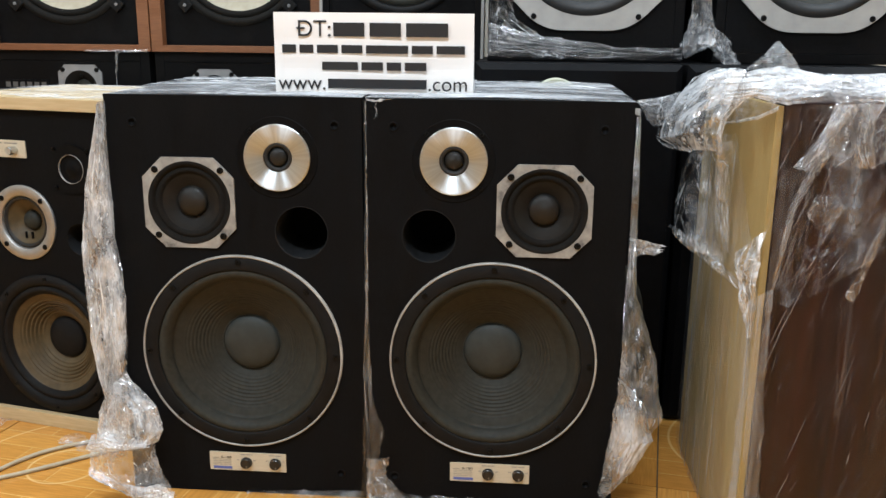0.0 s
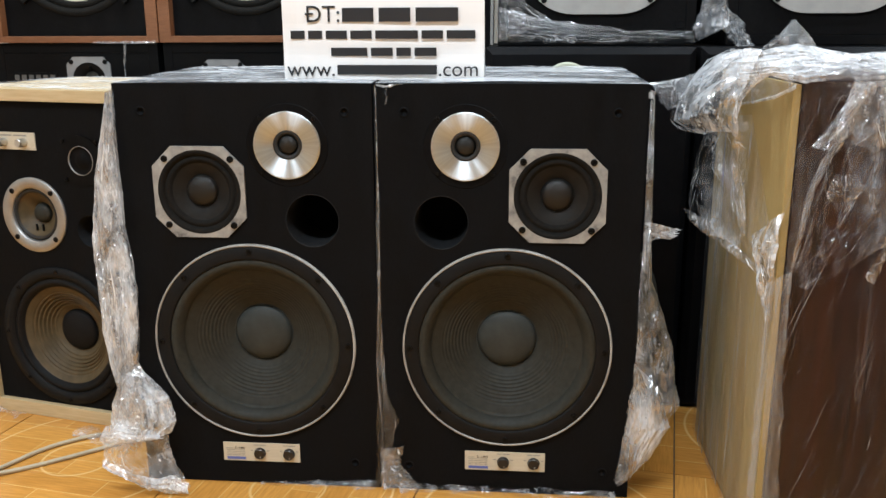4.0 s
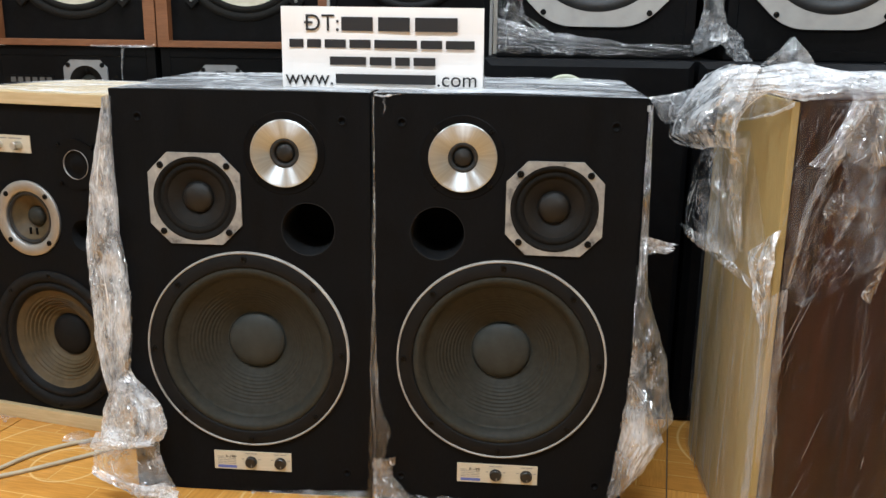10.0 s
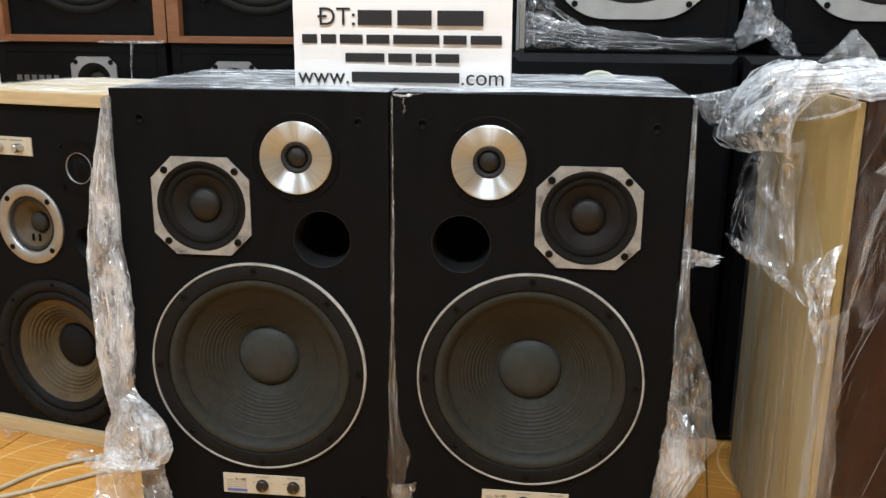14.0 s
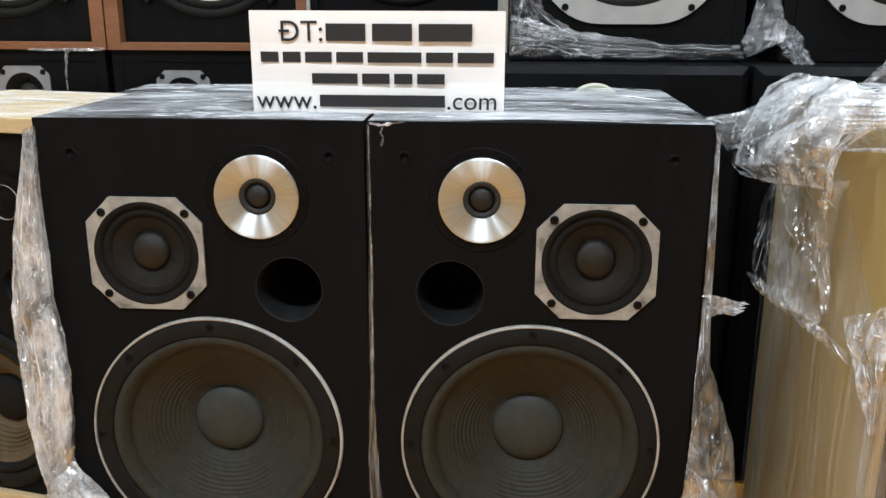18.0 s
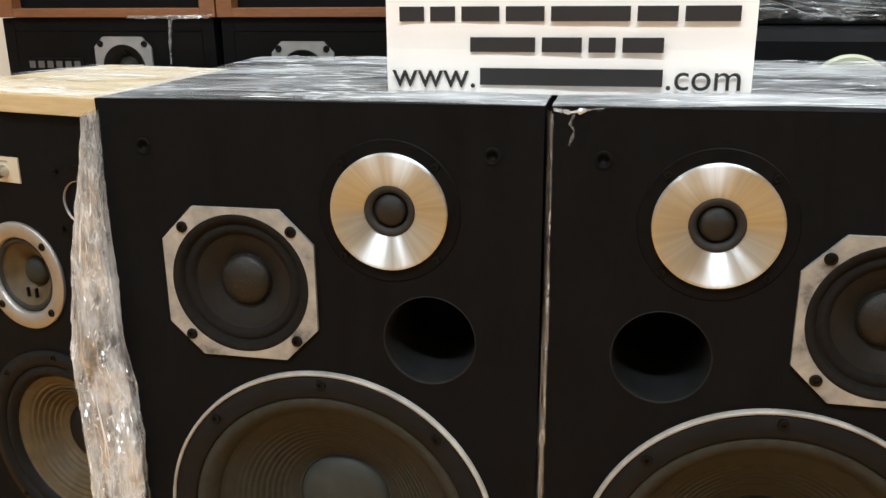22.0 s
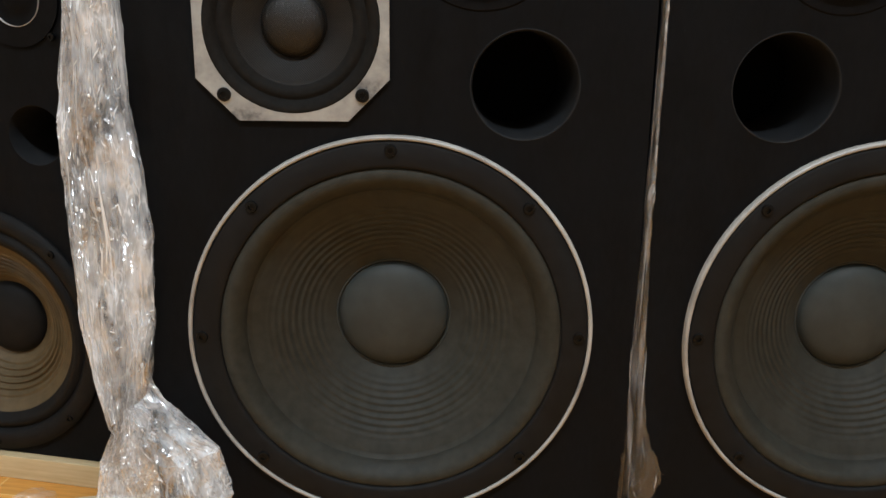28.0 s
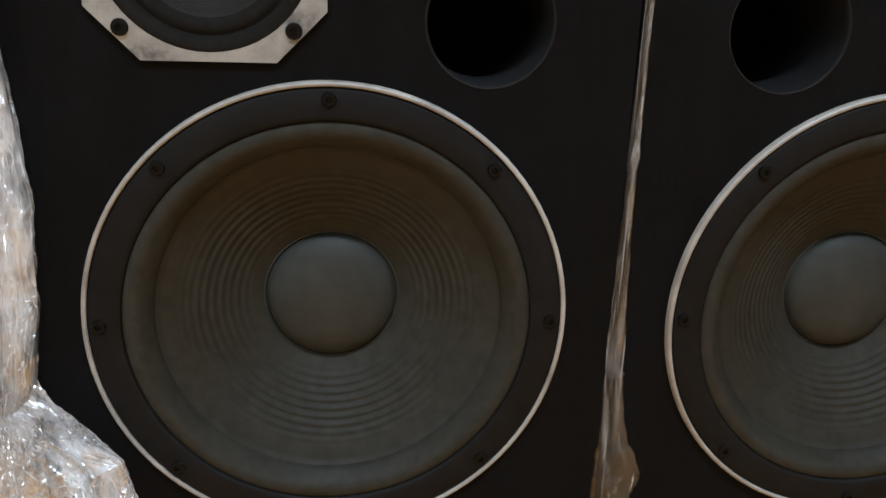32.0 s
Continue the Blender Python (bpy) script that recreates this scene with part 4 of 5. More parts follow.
def upper_speaker(cx, label):
    w, h = 0.366, 0.62
    root = plain_case("black_speaker", pose(cx, 1.775, 0.6875), w, 0.30, h, label, "black speakers on top of the stack", M_BLACK, M_BLACK, 0.0, 0.018,
                      [round_outline(0, 0.224, 0.142, 72), round_outline(0, 0.48, 0.05, 40)])
    fr = part("woofer_frame", plate(soft_octagon(0, 0.224, 0.1675, 0.085), [round_outline(0, 0.224, 0.141, 96)], -0.006, 0.001), M_LIGHTGREY, root, "light grey octagonal woofer frame")
    for sx in (-1, 1):
        for sz in (-1, 1):
            screw(fr, sx * 0.0975, 0.224 + sz * 0.142, -0.0058, 0.0055)
            screw(fr, sx * 0.142, 0.224 + sz * 0.0975, -0.0058, 0.0055)
    part("surround", lathe([(0.1412, -0.003), (0.134, -0.008), (0.124, -0.006), (0.116, 0.004)], 0, 0.224, 80), M_RUBBER, root, "black rubber surround", True)
    part("cone", lathe([(0.117, 0.004)] + ribs(0.115, 0.045, 0.005, 0.05, 6, 0.0008, 6) + [(0.043, 0.05), (0.025, 0.036), (0, 0.032)], 0, 0.224, 80), M_CONE, root, smooth=True)
    part("tweeter_cone", lathe([(0.056, -0.002), (0.05, -0.003), (0.02, 0.02), (0, 0.01)], 0, 0.48, 48), M_CONE, root, smooth=True)
    for sx in (-1, 1):
        for z in (0.038, 0.582):
            part("grille_socket", lathe([(0.0085, 0.0), (0.0080, -0.0005), (0.0064, -0.0005), (0.0060, 0.0006), (0.0058, 0.008), (0, 0.008)], sx * 0.155, z, 20), M_BLACK, root, smooth=True)
    return root


upper_speaker(0.3495, "black speaker with light grey octagonal woofer frame, film at its foot")
upper_speaker(0.773, "black speaker with light grey octagonal woofer frame")


# ---- the wrapped cabinet ----
def wrapped_cabinet():
    x0, x1, y0, y1, h = 0.545, 0.958, 1.176, 1.573, 0.659
    root = thing("wrapped_speaker", pose(x0, y0, 0), "walnut speaker with gold grille cloth, wrapped in clear film", "loudspeaker")
    w, d = x1 - x0, y1 - y0
    part("cabinet", box(0.006, w, 0, d, 0, h, 0.002), M_WALNUT, root, "dark walnut veneered case")
    part("grille", box(-0.004, 0.0057, 0.001, d - 0.002, 0.004, h - 0.004, 0.003), M_CLOTH, root, "gold woven grille cloth panel")
    return root


wrapped_cabinet()


# ---- the paper sign ----
def paper_sign():
    root = thing("paper_sign", pose(0.0055, 1.391, 0.6465, 0, 0, 0.3), "white folded paper sign with black print, on the speakers", "sign", "", "")
    w, h = 0.302, 0.119
    bm = bmesh.new()
    nx, nz = 40, 16
    grid = []
    for k in range(nz + 1):
        z = h * k / nz
        row = []
        for i in range(nx + 1):
            x = -w / 2 + w * i / nx
            y = 0.0012 * math.sin(x * 18) - 0.0006 * abs(math.sin(3 * math.pi * k / nz)) + 0.006 * max(0.0, -x / w - 0.44) * 8 + 0.0008 * noise.noise(Vector((x * 30, z * 30, 0)))
            row.append(bm.verts.new((x, y, z)))
        grid.append(row)
    for a, b in zip(grid, grid[1:]):
        for i in range(nx):
            bm.faces.new((a[i], a[i + 1], b[i + 1], b[i]))
    made = bmesh.ops.extrude_face_region(bm, geom=list(bm.faces))
    bmesh.ops.translate(bm, vec=(0, 0.0008, 0), verts=[g for g in made["geom"] if isinstance(g, bmesh.types.BMVert)])
    part("sheet", bm, M_PAPER, root, smooth=False)
    back = box(-w / 2, w / 2, 0.045, 0.046, 0, 0.10, 0)
    bmesh.ops.rotate(back, cent=(0, 0.0455, 0), matrix=Matrix.Rotation(radians(22), 3, "X"), verts=back.verts)
    part("back_leaf", back, M_PAPER, root)
    y = -0.0034
    lettering(root, "\u00d0T:", -0.0885, 0.0945, y, 0.034, M_INK)
    bars(root, 0.0265, 0.0945, y + 0.0004, 0.172, 0.020, [3, 3, 4], M_INK)
    bars(root, 0.0, 0.0660, y + 0.0004, 0.276, 0.012, [2, 2, 3, 3, 6, 3, 4], M_INK)
    bars(root, 0.0015, 0.0412, y + 0.0004, 0.158, 0.012, [5, 3, 2, 3], M_INK)
    lettering(root, "www.", -0.1085, 0.0150, y, 0.031, M_INK)
    bars(root, 0.0060, 0.0150, y + 0.0004, 0.150, 0.014, [12], M_INK)
    lettering(root, ".com", 0.1130, 0.0150, y, 0.031, M_INK)
    return root


paper_sign()


# ---- clear film ----
def film_thing(label, at=(0, 0, 0), group="clear film wraps"):
    return thing("plastic_film", pose(*at), label, "plastic wrap", group)


film = film_thing("crumpled clear film hanging down the edge of the speaker", (0, -0.005, -0.002))
film_sheet("hanging_film", [(-0.393, 1.33, 0.632), (-0.426, 1.325, 0.507), (-0.438, 1.32, 0.42), (-0.437, 1.32, 0.33), (-0.434, 1.32, 0.25), (-0.420, 1.32, 0.172)],
           [(-0.388, 1.327, 0.637), (-0.389, 1.322, 0.508), (-0.386, 1.320, 0.42), (-0.376, 1.318, 0.33), (-0.377, 1.318, 0.26), (-0.390, 1.318, 0.178)],
           300, 60, 0.0028, 0.024, 0.014, M_FILMROPE, 1, film, ragged=0.02, close=True, stretch=(1, 1, 0.40), folds=0.0040, crease_glints=((130, 0.014, 0.0009, 0, 10, 0.85), (480, 0.0040, 0.0012, 0, 40, 0.95), (24, 0.05, 0.0013, 0, 4, 0.95)))
film_sheet("bunched_film", [(-0.404, 1.312, 0.205), (-0.414, 1.312, 0.176), (-0.426, 1.310, 0.146), (-0.432, 1.310, 0.116), (-0.434, 1.31, 0.092)],
           [(-0.386, 1.31, 0.205), (-0.357, 1.305, 0.183), (-0.329, 1.303, 0.161), (-0.321, 1.303, 0.124), (-0.330, 1.303, 0.103)],
           130, 90, 0.0040, 0.030, 0.026, M_FILMROPE, 2, film, ragged=0.004, close=True, folds=0.006, crease_glints=((90, 0.018, 0.0008, 25, 14, 0.8), (260, 0.0045, 0.0011, 25, 40, 0.95)))
film_sheet("folded_lip", [(-0.434, 1.290, 0.116), (-0.405, 1.283, 0.126), (-0.375, 1.284, 0.115), (-0.345, 1.290, 0.110)],
           [(-0.443, 1.288, 0.090), (-0.412, 1.280, 0.092), (-0.375, 1.282, 0.097), (-0.340, 1.290, 0.100)], 90, 26, 0.0026, 0.018, 0.008, M_FILMTHICK, 10, film, ragged=0.05, folds=0.005, crease_glints=((70, 0.006, 0.0011, 20, 40, 0.9),))
film_sheet("trailing_film", [(-0.437, 1.302, 0.102), (-0.444, 1.298, 0.076), (-0.443, 1.294, 0.048), (-0.395, 1.292, 0.029), (-0.371, 1.290, 0.012)],
           [(-0.340, 1.308, 0.102), (-0.339, 1.306, 0.077), (-0.329, 1.304, 0.048), (-0.316, 1.302, 0.027), (-0.305, 1.298, 0.010)],
           90, 70, 0.0026, 0.026, 0.010, M_FILMVEIL, 3, film, ragged=0.008, folds=0.004, crease_glints=((40, 0.022, 0.0008, 20, 12, 0.5), (60, 0.005, 0.0012, 40, 50, 0.9)))
film_sheet("crumpled_hem", [(-0.443, 1.290, 0.060), (-0.392, 1.286, 0.037), (-0.361, 1.285, 0.031), (-0.323, 1.288, 0.036), (-0.305, 1.290, 0.022)],
           [(-0.438, 1.288, 0.044), (-0.393, 1.284, 0.022), (-0.366, 1.282, 0.009), (-0.332, 1.283, 0.005), (-0.303, 1.287, 0.006)], 110, 24, 0.0028, 0.016, 0.005, M_FILMROPE, 71, film, ragged=0.10, folds=0.005, crease_glints=((70, 0.005, 0.0010, 20, 50, 0.9),))

film = film_thing("clear film clinging to the speaker's side with torn edge", (0.001, 0, -0.003))
film_sheet("hanging_film", [(0.3925, 1.332, 0.64), (0.392, 1.330, 0.5), (0.392, 1.328, 0.36), (0.390, 1.325, 0.25), (0.384, 1.322, 0.16), (0.368, 1.318, 0.045)],
           [(0.402, 1.345, 0.635), (0.404, 1.345, 0.5), (0.410, 1.34, 0.36), (0.446, 1.335, 0.26), (0.460, 1.33, 0.165), (0.392, 1.325, 0.038)],
           150, 36, 0.0040, 0.022, 0.010, M_FILMVEIL, 4, film, ragged=0.06, stretch=(1, 1, 0.3), folds=0.003, smooth=True, crease_glints=((70, 0.018, 0.0008, 0, 14, 0.5), (90, 0.0045, 0.0011, 0, 50, 0.9)))
film_sheet("torn_foot", [(0.387, 1.321, 0.235), (0.385, 1.320, 0.190), (0.380, 1.318, 0.13), (0.373, 1.316, 0.08), (0.366, 1.314, 0.040)], [(0.391, 1.322, 0.232), (0.428, 1.328, 0.192), (0.448, 1.326, 0.13), (0.420, 1.322, 0.075), (0.380, 1.320, 0.034)], 90, 44, 0.0045, 0.028, 0.008, M_FILMTHICK, 50, film, ragged=0.06, stretch=(1, 1, 0.5), folds=0.005, smooth=True, crease_glints=((50, 0.016, 0.0009, 15, 25, 0.6), (80, 0.005, 0.0012, 0, 50, 0.9)))
film_sheet("torn_tag", [(0.400, 1.335, 0.450), (0.400, 1.335, 0.420)], [(0.442, 1.335, 0.440), (0.438, 1.335, 0.428)], 16, 24, 0.004, 0.012, 0.006, M_FILMTHICK, 5, film, ragged=0.2)

film = film_thing("strip of film in the gap between the two speakers")
film_sheet("gap_film", [(-0.002, 1.334, 0.642), (-0.001, 1.332, 0.5), (-0.002, 1.331, 0.33), (-0.004, 1.328, 0.24), (-0.005, 1.327, 0.185), (-0.006, 1.326, 0.145), (-0.006, 1.326, 0.122), (-0.006, 1.326, 0.098), (-0.007, 1.326, 0.075), (-0.007, 1.326, 0.040), (-0.008, 1.326, 0.004)],
           [(0.004, 1.331, 0.642), (0.005, 1.330, 0.5), (0.004, 1.329, 0.33), (0.006, 1.3265, 0.24), (0.010, 1.3265, 0.185), (0.018, 1.3265, 0.146), (0.029, 1.3265, 0.120), (0.020, 1.3265, 0.098), (0.020, 1.3265, 0.078), (0.032, 1.3265, 0.040), (0.060, 1.3265, 0.006)],
           200, 18, 0.0010, 0.012, 0.001, M_FILMGAP, 6, film, ragged=0.16, stretch=(1, 1, 0.3), crease_glints=((150, 0.035, 0.0005, 0, 5, 0.15),))
film_sheet("gap_edge", [(0.0005, 1.329, 0.55), (0.001, 1.3285, 0.40), (-0.001, 1.328, 0.28), (0.004, 1.326, 0.20)], [(0.003, 1.329, 0.55), (0.0035, 1.328, 0.40), (0.003, 1.327, 0.28), (0.008, 1.325, 0.20)], 150, 4, 0.0012, 0.006, 0.001, M_FILMCLEAR, 9, film, ragged=0.9)
film_sheet("crumpled_foot", [(0.000, 1.324, 0.075), (0.000, 1.323, 0.04), (0.000, 1.320, 0.004)], [(0.036, 1.3265, 0.078), (0.030, 1.3255, 0.045), (0.064, 1.322, 0.004)], 40, 30, 0.0025, 0.016, 0.004, M_FILM, 48, film, ragged=0.12, crease_glints=((150, 0.012, 0.0008, 20, 45, 0.35),))
film_sheet("foot_film", [(0.030, 1.3265, 0.014), (0.20, 1.3265, 0.010), (0.37, 1.3265, 0.012)], [(0.030, 1.315, 0.002), (0.20, 1.318, 0.002), (0.37, 1.316, 0.002)], 90, 8, 0.0015, 0.012, 0.002, M_FILMCLEAR, 7, film, ragged=0.3)
film_sheet("foot_film", [(-0.20, 1.3265, 0.004), (-0.10, 1.3265, 0.010), (-0.01, 1.3265, 0.014)], [(-0.20, 1.320, 0.002), (-0.10, 1.320, 0.002), (-0.01, 1.318, 0.002)], 60, 8, 0.0015, 0.012, 0.002, M_FILMCLEAR, 17, film, ragged=0.3)
film_sheet("corner_flap", [(0.0030, 1.3285, 0.6445), (0.016, 1.3280, 0.6425), (0.042, 1.3285, 0.6450)], [(0.0035, 1.3285, 0.6415), (0.016, 1.3280, 0.6395), (0.042, 1.3285, 0.6435)], 60, 5, 0.0010, 0.006, 0.0006, M_FILMTHICK, 8, film, ragged=0.5)
film_sheet("corner_flap", [(0.0195, 1.3285, 0.641), (0.0160, 1.3280, 0.632), (0.0195, 1.3280, 0.627), (0.0150, 1.3280, 0.616)], [(0.0220, 1.3285, 0.641), (0.0180, 1.3280, 0.632), (0.0212, 1.3280, 0.626), (0.0170, 1.3280, 0.615)], 50, 5, 0.0010, 0.006, 0.0006, M_FILM, 58, film, ragged=0.6)
film_sheet("gap_edge", [(0.0022, 1.3290, 0.640), (0.0026, 1.3288, 0.53), (0.0024, 1.3286, 0.42), (0.0020, 1.3284, 0.30)], [(0.0036, 1.3290, 0.640), (0.0042, 1.3288, 0.53), (0.0038, 1.3286, 0.42), (0.0036, 1.3284, 0.30)], 200, 3, 0.0006, 0.006, 0.0004, M_FILM, 61, film, ragged=0.9)

for cx, seed in ((-0.197, 11), (0.1965, 12)):
    film = film_thing("clear stretch film pulled tight over the speaker top")
    x0, x1 = cx - 0.194, cx + 0.194
    film_sheet("top_film", [(x0, 1.329, 0.6455), (x0, 1.51, 0.650), (x0, 1.690, 0.652)], [(x1, 1.329, 0.6455), (x1, 1.51, 0.650), (x1, 1.690, 0.652)], 90, 60, 0.0012, 0.035, 0.002, M_FILMTOP, seed, film, push=(0, 0, 1), stretch=(0.25, 1, 1), crease_glints=((420, 0.035, 0.0008, 90, 14, 0.3),))

film = film_thing("bunched clear film draped over the wrapped walnut speaker", (-0.002, -0.012, 0.002))
film_sheet("top_film", [(0.543, 1.182, 0.660), (0.543, 1.30, 0.672), (0.543, 1.60, 0.662)], [(0.965, 1.182, 0.660), (0.965, 1.30, 0.675), (0.965, 1.60, 0.662)], 60, 90, 0.004, 0.04, 0.012, M_FILMTHICK, 21, film, push=(0, 0, 1), stretch=(0.5, 1, 1), crease_glints=((260, 0.04, 0.0010, 90, 30, 0.4),))
film_sheet("bunched_film", [(0.4683, 1.25, 0.6852), (0.4986, 1.25, 0.6922), (0.512, 1.22, 0.693), (0.551, 1.22, 0.699), (0.589, 1.22, 0.692), (0.630, 1.215, 0.687), (0.74, 1.21, 0.690)],
           [(0.468, 1.25, 0.655), (0.490, 1.24, 0.648), (0.516, 1.19, 0.664), (0.553, 1.182, 0.655), (0.597, 1.180, 0.660), (0.648, 1.180, 0.661), (0.74, 1.180, 0.662)], 120, 26, 0.0055, 0.024, 0.010, M_FILMTHICK, 22, film, ragged=0.03, folds=0.006, crease_glints=((120, 0.022, 0.0008, 0, 20, 0.4), (70, 0.006, 0.0012, 0, 50, 0.8),))
film_sheet("bulging_film", [(0.556, 1.597, 0.682), (0.518, 1.582, 0.666), (0.495, 1.542, 0.649), (0.454, 1.472, 0.607), (0.448, 1.452, 0.581), (0.476, 1.432, 0.565)],
           [(0.549, 1.372, 0.690), (0.526, 1.312, 0.674), (0.510, 1.282, 0.653), (0.498, 1.278, 0.629), (0.498, 1.282, 0.607), (0.504, 1.302, 0.580)],
           110, 70, 0.0055, 0.036, 0.016, M_FILMMILK, 30, film, ragged=0.02, folds=0.003, push=(-0.5, -1, 0.3), smooth=True, crease_glints=((110, 0.014, 0.0012, 35, 40, 0.95), (220, 0.0050, 0.0017, 40, 50, 0.98)))
film_sheet("twisted_fold", [(0.519, 1.202, 0.675), (0.510, 1.222, 0.665), (0.502, 1.247, 0.650), (0.495, 1.267, 0.631), (0.492, 1.274, 0.608), (0.499, 1.292, 0.578)],
           [(0.521, 1.197, 0.669), (0.515, 1.217, 0.659), (0.508, 1.242, 0.645), (0.500, 1.262, 0.628), (0.498, 1.269, 0.608), (0.505, 1.287, 0.579)],
           110, 20, 0.0020, 0.014, 0.006, M_FILMMILK, 33, film, ragged=0.06, folds=0.004, smooth=True, crease_glints=((120, 0.016, 0.0012, 0, 10, 0.95),))
film_sheet("draped_film", [(0.536, 1.60, 0.668), (0.535, 1.44, 0.672), (0.533, 1.32, 0.676), (0.534, 1.22, 0.672), (0.541, 1.172, 0.668)],
           [(0.536, 1.60, 0.600), (0.534, 1.43, 0.606), (0.532, 1.33, 0.618), (0.533, 1.23, 0.634), (0.541, 1.172, 0.652)], 110, 36, 0.0016, 0.050, 0.004, M_FILMVEIL, 46, film, ragged=0.06, push=(-1, -0.2, 0), folds=0.002, smooth=True, crease_glints=((18, 0.020, 0.0008, 25, 18, 0.35),))
film_sheet("draped_edge", [(0.5335, 1.43, 0.609), (0.5315, 1.33, 0.621), (0.5325, 1.23, 0.637), (0.5405, 1.170, 0.655)], [(0.5335, 1.43, 0.605), (0.5315, 1.33, 0.617), (0.5325, 1.23, 0.632), (0.5405, 1.170, 0.649)], 90, 6, 0.0012, 0.012, 0.002, M_FILMTHICK, 35, film, ragged=0.25, push=(-1, -0.2, 0), smooth=True)
film_sheet("torn_flap", [(0.412, 1.472, 0.636), (0.432, 1.472, 0.639), (0.456, 1.482, 0.642), (0.492, 1.532, 0.647)], [(0.426, 1.467, 0.612), (0.440, 1.467, 0.599), (0.456, 1.467, 0.607), (0.481, 1.482, 0.623)],
           60, 50, 0.0030, 0.036, 0.008, M_FILMSKIN, 34, film, ragged=0.05, folds=0.004, smooth=True, crease_glints=((10, 0.014, 0.0008, 30, 20, 0.5),))
for k, (upper, lower) in enumerate((
    ([(0.412, 1.467, 0.637), (0.432, 1.467, 0.640), (0.453, 1.467, 0.643), (0.478, 1.467, 0.652)], [(0.412, 1.461, 0.635), (0.432, 1.461, 0.638), (0.453, 1.461, 0.641), (0.478, 1.461, 0.650)]),
    ([(0.425, 1.462, 0.614), (0.438, 1.462, 0.600), (0.457, 1.462, 0.608), (0.482, 1.462, 0.620)], [(0.426, 1.456, 0.610), (0.439, 1.456, 0.596), (0.458, 1.456, 0.604), (0.484, 1.456, 0.616)]),
    ([(0.444, 1.442, 0.602), (0.442, 1.442, 0.585), (0.451, 1.442, 0.576), (0.471, 1.442, 0.571)], [(0.447, 1.436, 0.597), (0.445, 1.436, 0.580), (0.453, 1.436, 0.571), (0.473, 1.436, 0.566)]),
    ([(0.459, 1.432, 0.599), (0.479, 1.432, 0.592), (0.493, 1.432, 0.583), (0.512, 1.432, 0.581)], [(0.461, 1.426, 0.594), (0.480, 1.426, 0.587), (0.495, 1.426, 0.578), (0.514, 1.426, 0.576)]),
    ([(0.465, 1.412, 0.573), (0.486, 1.412, 0.571), (0.508, 1.412, 0.576), (0.528, 1.412, 0.579)], [(0.466, 1.406, 0.568), (0.487, 1.406, 0.566), (0.510, 1.406, 0.572), (0.530, 1.406, 0.574)]),
)):
    film_sheet("curled_rim", upper, lower, 60, 14, 0.0035, 0.018, 0.004, M_FILMVEIL, 60 + k, film, ragged=0.35, smooth=True, crease_glints=((16, 0.008, 0.0009, 0, 30, 0.8),))
film_sheet("peak_film", [(0.531, 1.312, 0.690), (0.566, 1.342, 0.712), (0.579, 1.349, 0.729)], [(0.608, 1.312, 0.690), (0.602, 1.342, 0.711), (0.583, 1.349, 0.730)], 40, 40, 0.0030, 0.034, 0.010, M_FILMVEIL, 23, film, ragged=0.03, folds=0.004, smooth=True, crease_glints=((14, 0.020, 0.0008, 0, 30, 0.5),))
film_sheet("rope_film", [(0.487, 1.25, 0.600), (0.508, 1.33, 0.560), (0.522, 1.37, 0.50), (0.530, 1.34, 0.44)], [(0.505, 1.24, 0.605), (0.526, 1.32, 0.560), (0.534, 1.345, 0.50), (0.538, 1.32, 0.43)], 80, 12, 0.004, 0.018, 0.006, M_FILM, 36, film, ragged=0.1, push=(-1, -1, 0), stretch=(1, 1, 0.3), crease_glints=((120, 0.014, 0.0008, 0, 25, 0.4),))
film_sheet("veil_film", [(0.515, 1.46, 0.60), (0.490, 1.46, 0.54), (0.476, 1.44, 0.48), (0.474, 1.42, 0.440)],
           [(0.530, 1.37, 0.610), (0.534, 1.375, 0.56), (0.537, 1.36, 0.50), (0.538, 1.33, 0.41)], 100, 70, 0.005, 0.030, 0.010, M_FILMCLEAR, 24, film, ragged=0.04, push=(-1, -0.3, 0), stretch=(1, 1, 0.5), crease_glints=((170, 0.022, 0.0008, 0, 30, 0.2),))
film_sheet("torn_hem", [(0.468, 1.42, 0.450), (0.505, 1.39, 0.432), (0.538, 1.27, 0.405)], [(0.470, 1.42, 0.434), (0.507, 1.38, 0.410), (0.539, 1.26, 0.392)], 80, 12, 0.004, 0.015, 0.004, M_FILM, 37, film, ragged=0.15, push=(-1, -0.6, 0), crease_glints=((90, 0.010, 0.0008, 20, 50, 0.4),))
film_sheet("crumple_film", [(0.535, 1.285, 0.440), (0.531, 1.265, 0.428), (0.534, 1.235, 0.395), (0.540, 1.200, 0.345)], [(0.542, 1.178, 0.497), (0.539, 1.178, 0.465), (0.538, 1.178, 0.42), (0.541, 1.186, 0.350)], 56, 44, 0.006, 0.020, 0.010, M_FILMROPE, 25, film, ragged=0.05, push=(-1, -0.5, 0), stretch=(1, 1, 0.5), crease_glints=((90, 0.018, 0.0009, 10, 24, 0.8), (120, 0.005, 0.0013, 0, 50, 0.95),))
film_sheet("face_film", [(0.540, 1.59, 0.56), (0.540, 1.59, 0.40), (0.540, 1.59, 0.003)], [(0.540, 1.36, 0.60), (0.540, 1.183, 0.42), (0.540, 1.183, 0.003)], 70, 60, 0.0016, 0.05, 0.003, M_FILMSKIN, 26, film, ragged=0.01, push=(-1, 0, 0), stretch=(1, 1, 0.12), crease_glints=((90, 0.05, 0.0007, 0, 7, 0.05),))
